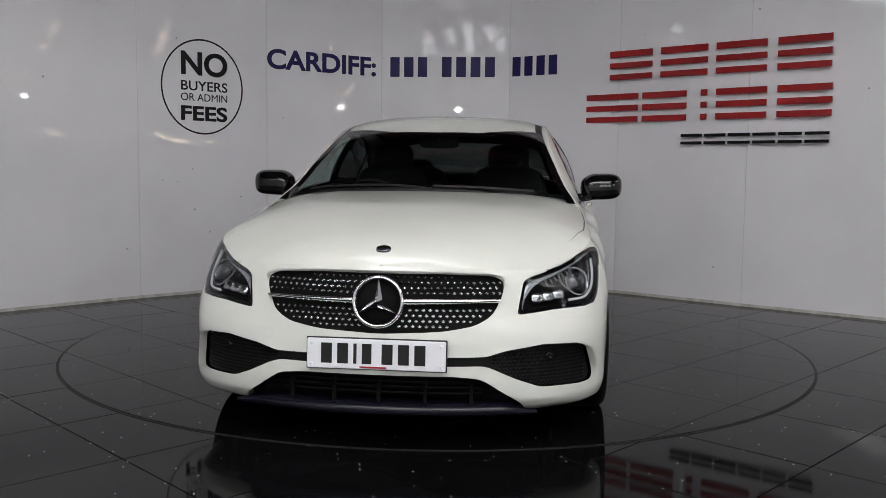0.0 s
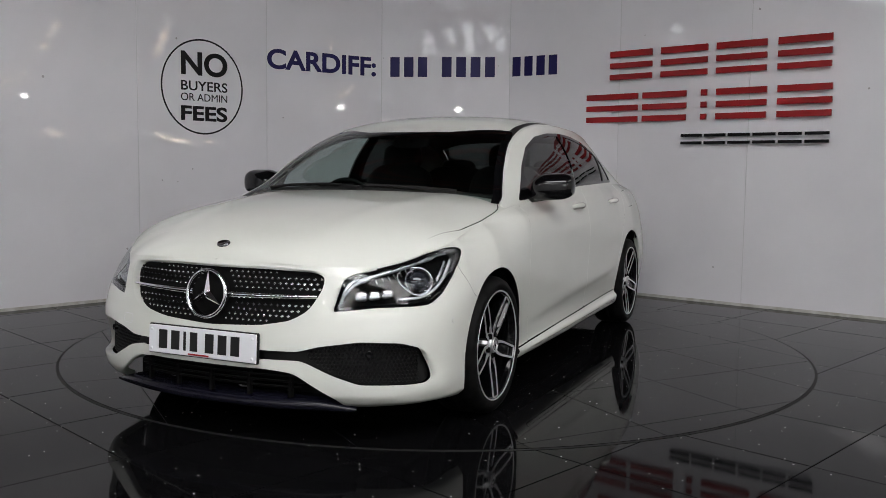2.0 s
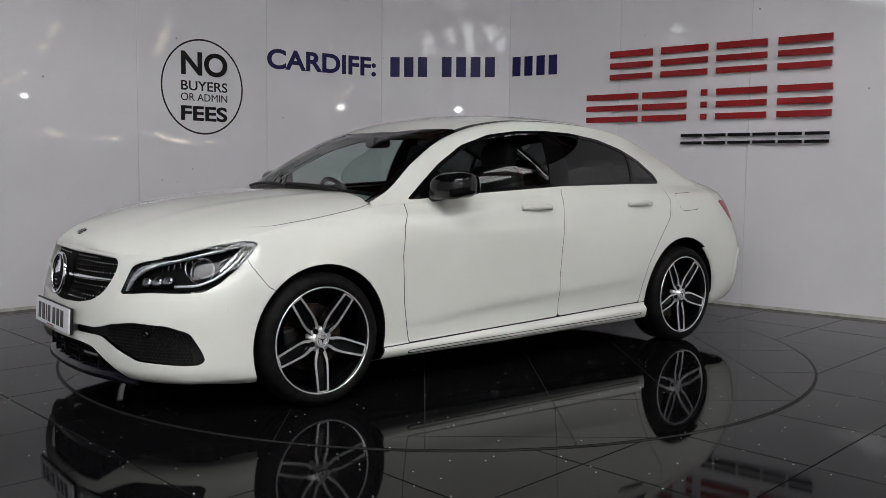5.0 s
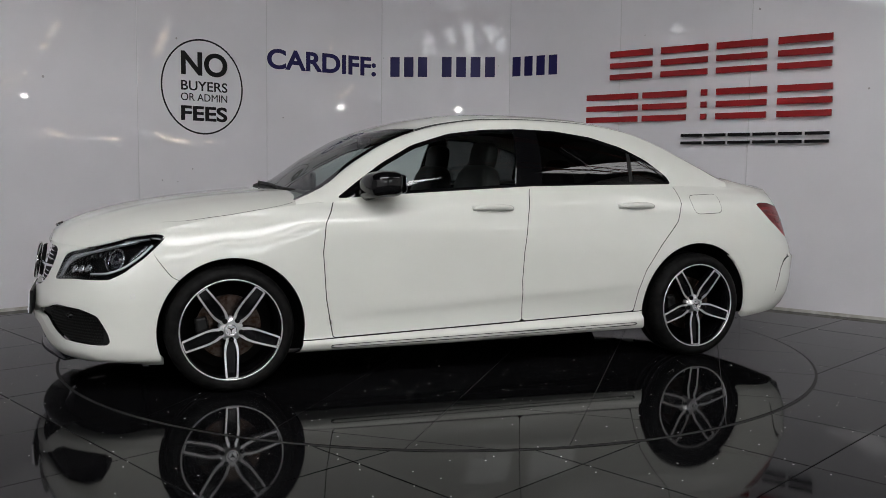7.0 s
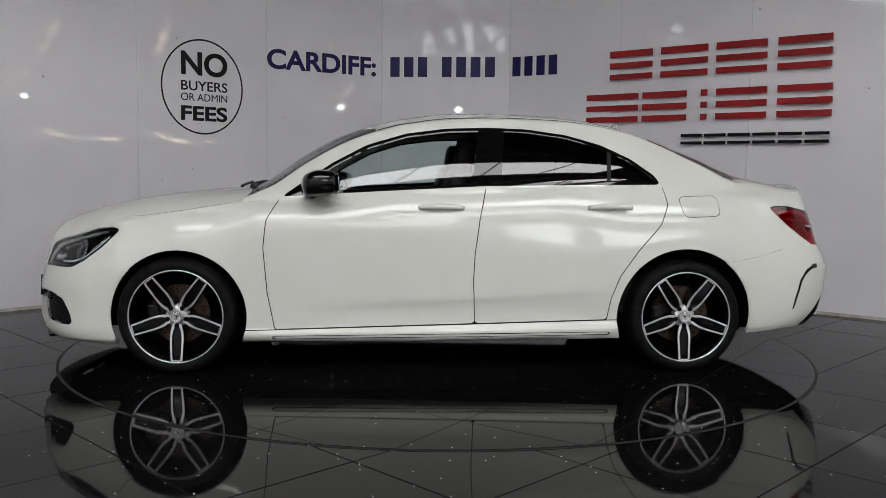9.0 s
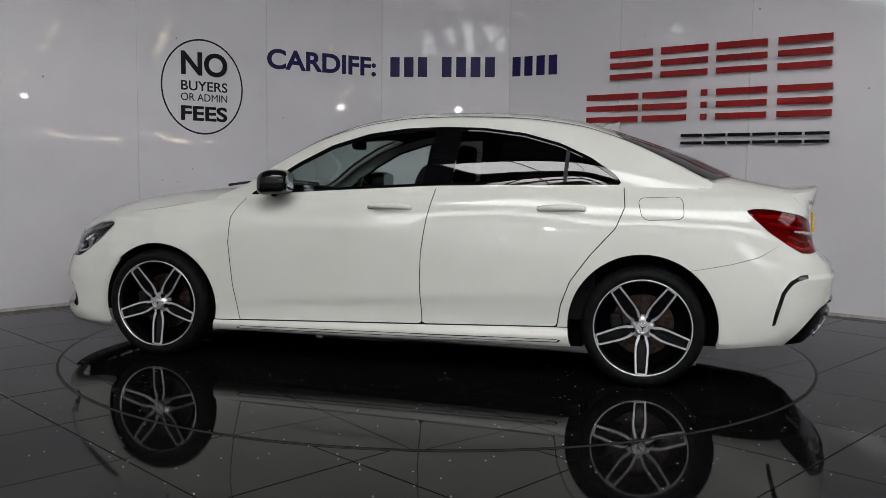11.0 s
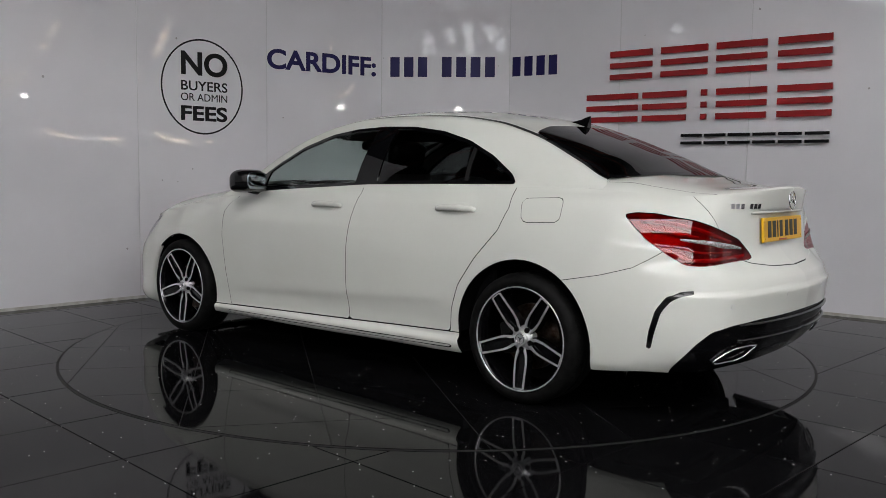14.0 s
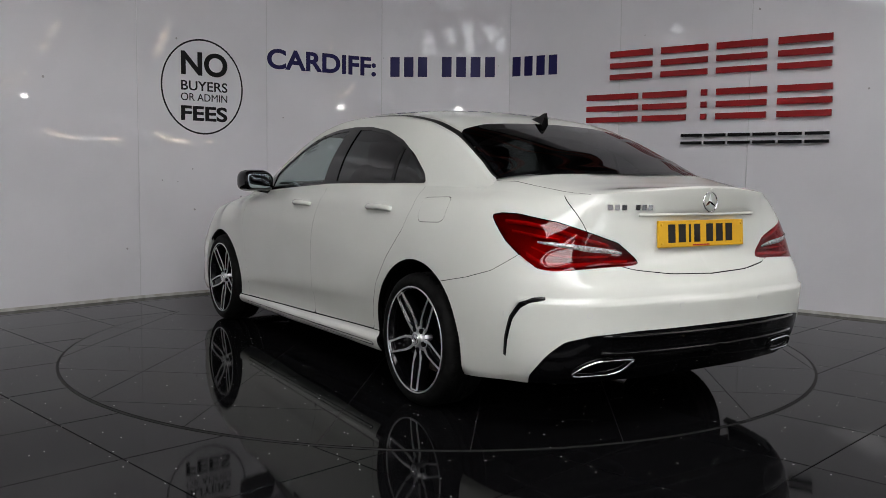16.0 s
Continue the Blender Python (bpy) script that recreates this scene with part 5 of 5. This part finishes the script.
# ---------- handles, mirrors, wipers, aerial ----------
for s, fd, rd in ((1, front_doors[0], rear_doors[0]), (-1, front_doors[1], rear_doors[1])):
    for x0, x1, zz, pa in ((.092, -.138, .879, fd), (-.812, -1.048, .888, rd)):
        bm = bmesh.new()
        xm, L = (x0 + x1) / 2, (x0 - x1)
        path, rad = [], []
        for i in range(17):
            f = i / 16
            p, n = on_ring(ax(x0 - L * f), zz, 0, s)
            path.append(p + n * (.028 * math.sin(math.pi * min(max(f * 1.04 - .02, 0), 1)) ** .45 - .004))
            rad.append(.0125 + .004 * math.sin(math.pi * f))
        tube(bm, path, rad, 10)
        part("door_handle", bm, M_PAINT, pa, smooth=True)
        bm = bmesh.new()
        p, n = on_ring(ax(xm - .02), zz + .004, -.0005, s)
        lathe(bm, facing(p, n) @ Matrix.Diagonal((.088, .032, 1, 1)), [(1.0, .001), (.85, .0022), (.0005, .0026)], 28)
        part("handle_cup", bm, M_PAINT, pa, smooth=True)


for s in (1, -1):
    bm = bmesh.new()
    blob(bm, pose(.612, s * .905, 1.005, 0, 0, s * 10), .093, .106, .066, .58)
    for v in bm.verts:
        if v.co.x > .62:
            v.co.z -= (v.co.x - .62) * .22
            v.co.y -= s * (v.co.x - .62) * .20
        if v.co.y * s < .86:
            v.co.z -= (.86 - v.co.y * s) * .25
    mirror = part("door_mirror", bm, M_GLOSS, None, "gloss black door mirror", smooth=True)
    mirror.parent = car
    bm = bmesh.new()
    blob(bm, pose(.524, s * .905, 1.005, 0, 0, s * 10), .006, .083, .050, .5)
    part("mirror_glass", bm, M_MIRROR, mirror, smooth=True)
    bm = bmesh.new()
    tube(bm, [Vector((.66, s * .780, .938)), Vector((.655, s * .82, .943)), Vector((.64, s * .87, .955))], [.026, .022, .024], 12)
    part("mirror_arm", bm, M_GLOSS, mirror, smooth=True)
    bm = bmesh.new()
    tube(bm, [Vector((.665, s * .925, .985)), Vector((.70 - .03, s * .96, .985)), Vector((.60, s * 1.004, .99))], .005, 8)
    part("indicator", bm, M_DRL, mirror, smooth=True)
bm = bmesh.new()
tube(bm, [Vector(p) for p in densify([(1.075, .05, .985), (1.03, -.20, .998), (.985, -.45, .990), (.955, -.60, .975)], 5)], .008, 6)
part("wiper", bm, M_BLACK, car)
bm = bmesh.new()
tube(bm, [Vector(p) for p in densify([(1.060, .55, .978), (1.06, .30, .992), (1.072, .05, .998)], 5)], .008, 6)
part("wiper", bm, M_BLACK, car)
bm = bmesh.new()
tube(bm, [on for on in (Vector((1.06 - .16 * (y / .72) ** 2, y, .972 - .035 * (y / .72) ** 2)) for y in np.linspace(-.72, .72, 21))], .020, 8)
part("scuttle", bm, M_BLACK, car, "black scuttle below the windscreen", smooth=True)
# shark-fin aerial
bm = bmesh.new()
fin = [(-1.04, 1.340), (-1.09, 1.354), (-1.13, 1.362), (-1.162, 1.376), (-1.180, 1.378), (-1.177, 1.35), (-1.165, 1.29)]
for s in (1, -1):
    v = [bm.verts.new((x, s * (.004 + .018 * max(0, 1.375 - z) / .06), z)) for x, z in fin]
    c = v if s > 0 else v[::-1]
    bm.faces.new(c)
bm.verts.ensure_lookup_table()
n = len(fin)
for i in range(n):
    bm.faces.new((bm.verts[i], bm.verts[(i + 1) % n], bm.verts[n + (i + 1) % n], bm.verts[n + i]))
part("aerial", bm, M_GLOSS, roof, "black shark-fin aerial")


# ---------- wheels ----------
def make_wheel(x, s):
    w = new("wheel")
    w.parent = car
    w.location = (x, s * .890, .3050)
    R, r0 = .3060, .243
    base = pose(0, 0, 0, -90 if s > 0 else 90)     # local z points out of the car
    bm = bmesh.new()
    lathe(bm, base, [(r0 - .004, -.01), (r0 + .004, -.002), (r0 + .018, .004), (.279, .0), (.294, -.012), (.302, -.028), (R, -.05), (R, -.09), (R - .004, -.093), (R - .004, -.098), (R, -.101),
                     (R, -.135), (R - .004, -.138), (R - .004, -.143), (R, -.146), (R, -.18), (.299, -.205), (.280, -.222), (r0, -.215)], 72)
    part("tyre", bm, M_TYRE, w, smooth=True)
    bm = bmesh.new()
    for k in range(64):
        t = 2 * math.pi * k / 64
        box(bm, base @ pose(0, 0, 0, 0, 0, math.degrees(t)) @ pose(.2998, 0, -.030, 0, -22, 0), .003, .005, .030)
    tagged(part("tread", bm, M_UNDER, w), kind="stuff")
    bm = bmesh.new()
    lathe(bm, base, [(r0 - .002, -.004), (r0 - .006, -.004), (r0 - .014, -.014), (r0 - .020, -.05), (r0 - .026, -.19), (r0 - .004, -.21)], 72)
    part("rim", bm, M_RIM, w, smooth=True)
    bm = bmesh.new()
    lathe(bm, base, [(r0 + .001, -.006), (r0 + .001, -.001), (r0 - .0045, -.001), (r0 - .007, -.008)], 72)
    part("rim_edge", bm, M_SILVER, w, "bright machined rim edge", smooth=True)
    bm = bmesh.new()
    lathe(bm, base, [(.0005, -.11), (.155, -.11), (.155, -.13), (.0005, -.13)], 48)
    part("brake_disc", bm, M_DISC, w)
    bm = bmesh.new()
    box(bm, base @ pose(.125, .02, -.10, 0, 0, 8), .06, .15, .05, .012)
    part("brake_caliper", bm, M_BLACK, w)
    bm = bmesh.new()
    lathe(bm, base, [(.0005, -.20), (.225, -.20)], 40)
    part("wheel_back", bm, M_UNDER, w)
    # spokes: five long loops, black with a bright machined outline
    for i in range(5):
        turn = base @ pose(0, 0, 0, 0, 0, (90 if s > 0 else -90) + 72 * i)
        bm = bmesh.new()
        rows = []
        for r, hw, h in densify([(.04, .024, -.030), (.075, .032, -.027), (.11, .0365, -.022), (.17, .0345, -.014), (.225, .031, -.008), (.240, .032, -.007)], 3):
            rows.append([bm.verts.new(turn @ Vector((r, k * hw, h + dz))) for k, dz in ((-1.05, -.045), (-1, -.006), (-.93, -.002), (-.66, -.002), (-.52, -.014), (.52, -.014), (.66, -.002), (.93, -.002), (1, -.006), (1.05, -.045))])
        for A, B in zip(rows, rows[1:]):
            for k in range(9):
                bm.faces.new((A[k], B[k], B[k + 1], A[k + 1]))
        spoke = part("spoke", bm, M_RIM, w)
        for fs in (-1, 1):
            bm = bmesh.new()
            rows = []
            for r, y, h, hw in densify([(.040, .012, -.030, .0085), (.062, .020, -.0275, .0070), (.085, .0268, -.025, .0058), (.12, .0300, -.0205, .0048), (.17, .0282, -.0135, .0046), (.238, .0245, -.0065, .0048)], 4):
                rows.append([bm.verts.new(turn @ Vector((r, fs * y + k * hw, h + dz))) for k, dz in ((-1, -.006), (-1, 0), (1, 0), (1, -.006))])
            for A, B in zip(rows, rows[1:]):
                for k in range(3):
                    bm.faces.new((A[k], B[k], B[k + 1], A[k + 1]))
            part("bright_edge", bm, M_SILVER, spoke, "bright machined spoke edge")
        bm = bmesh.new()
        box(bm, turn @ pose(.2345, 0, -.0085), .009, .044, .006, .001)
        part("bright_edge", bm, M_SILVER, spoke)
    bm = bmesh.new()
    lathe(bm, base, [(.060, -.07), (.058, -.036), (.050, -.031), (.034, -.029), (.033, -.018)], 40)
    part("hub", bm, M_SILVER, w, "bright machined hub", smooth=True)
    bm = bmesh.new()
    lathe(bm, base, [(.0335, -.026), (.0335, -.015), (.0315, -.0125), (.028, -.0125), (.027, -.0145), (.0005, -.0145)], 32)
    part("hub_cap", bm, M_SILVER, w, "silver hub cap")
    emblem(w, base @ pose(0, 0, -.0135), .025)
    for i in range(5):
        t = math.radians((90 if s > 0 else -90) + 72 * i)
        bm = bmesh.new()
        lathe(bm, base @ pose(.050 * math.cos(t), .050 * math.sin(t), -.025), [(.0125, -.01), (.0125, .002), (.0095, .003), (.0090, -.001), (.0005, -.001)], 16)
        part("wheel_bolt", bm, M_UNDER, w)
    return w


for x in (1.35, -1.35):
    for s in (1, -1):
        make_wheel(x, s)
        cx, cz, r = ARCH_F if x > 0 else ARCH_R
        bm = bmesh.new()
        rows = [[bm.verts.new((cx + (r + .012) * math.cos(math.radians(t)), s * y, cz + (r + .012) * math.sin(math.radians(t)))) for t in range(-2, 183, 8)] for y in (.835, .55)]
        for i in range(len(rows[0]) - 1):
            bm.faces.new((rows[0][i], rows[0][i + 1], rows[1][i + 1], rows[1][i]))
        bm.faces.new(rows[1])
        part("arch_liner", bm, M_UNDER, car)

# ---------- floor pan and cabin ----------
bm = bmesh.new()
box(bm, pose(0, 0, .20), 1.90, 1.56, .05)
box(bm, pose(1.92, 0, .22), .30, .96, .06)
box(bm, pose(-1.93, 0, .27), .40, 1.30, .06)
box(bm, pose(1.35, 0, .35), .90, 1.08, .30)
box(bm, pose(-1.35, 0, .38), .90, 1.08, .30)
part("floor_pan", bm, M_UNDER, car)
bm = bmesh.new()
box(bm, pose(.05, 0, .26), 2.2, 1.30, .23, .02)
box(bm, pose(1.36, 0, .34), .72, 1.24, .36, .02)
box(bm, pose(-1.40, 0, .36), .74, 1.24, .36, .02)
part("chassis", bm, M_UNDER, car)



def seat(x, y, rear=False):
    bm = bmesh.new()
    blob(bm, pose(x, y, .50), .26, .25, .10, .5)
    blob(bm, pose(x - .27, y, .80, 0, -14, 0), .075, .24 if not rear else .26, .32, .5)
    blob(bm, pose(x - .36, y, 1.16 if not rear else 1.08, 0, -10, 0), .05, .13, .085, .55)
    part("seat", bm, M_SEAT, car, smooth=True)


for x, y, r in ((.18, .37, False), (.18, -.37, False), (-.72, .36, True), (-.72, -.36, True)):
    seat(x, y, r)
bm = bmesh.new()
blob(bm, pose(.82, 0, .78), .24, .70, .16, .5)
part("dashboard", bm, M_CABIN, car, smooth=True)
bm = bmesh.new()
m = pose(.47, -.37, .86, 0, -65, 0)
prof = [(.175 + .014 * math.cos(t), .014 * math.sin(t)) for t in [2 * math.pi * i / 8 for i in range(9)]]
lathe(bm, m, prof, 36)
box(bm, m, .10, .33, .02, .008)
part("steering_wheel", bm, M_SEAT, car, smooth=True)
bm = bmesh.new()
blob(bm, pose(.44, 0, 1.235), .018, .115, .032, .5)
box(bm, pose(.46, 0, 1.258), .02, .03, .05)
part("rear_view_mirror", bm, M_CABIN, car, smooth=True)
bm = bmesh.new()
box(bm, pose(-1.45, 0, .93), .80, 1.25, .03)
part("parcel_shelf", bm, M_CABIN, car)
for s in (1, -1):
    one_box("door_card", pose(-.15, s * .735, .62), 1.9, .03, .62, M_CABIN, car)


disc_tiles()
tiles()

SPIN = -8.793


def motions():
    times = [0.5 * i for i in range(33)]
    walk(turntable, [(t, pose(0, 0, 0, 0, 0, SPIN * t)) for t in times])
    o = Vector((0.04497, -0.08085, 0))
    rows = []
    for t in times:
        p = pose(0, 0, 0, 0, 0, SPIN * t) @ o
        rows.append((t, pose(p.x, p.y, 0.0042, 0, 0, -96.93 + SPIN * t)))
    walk(car, rows)


motions()
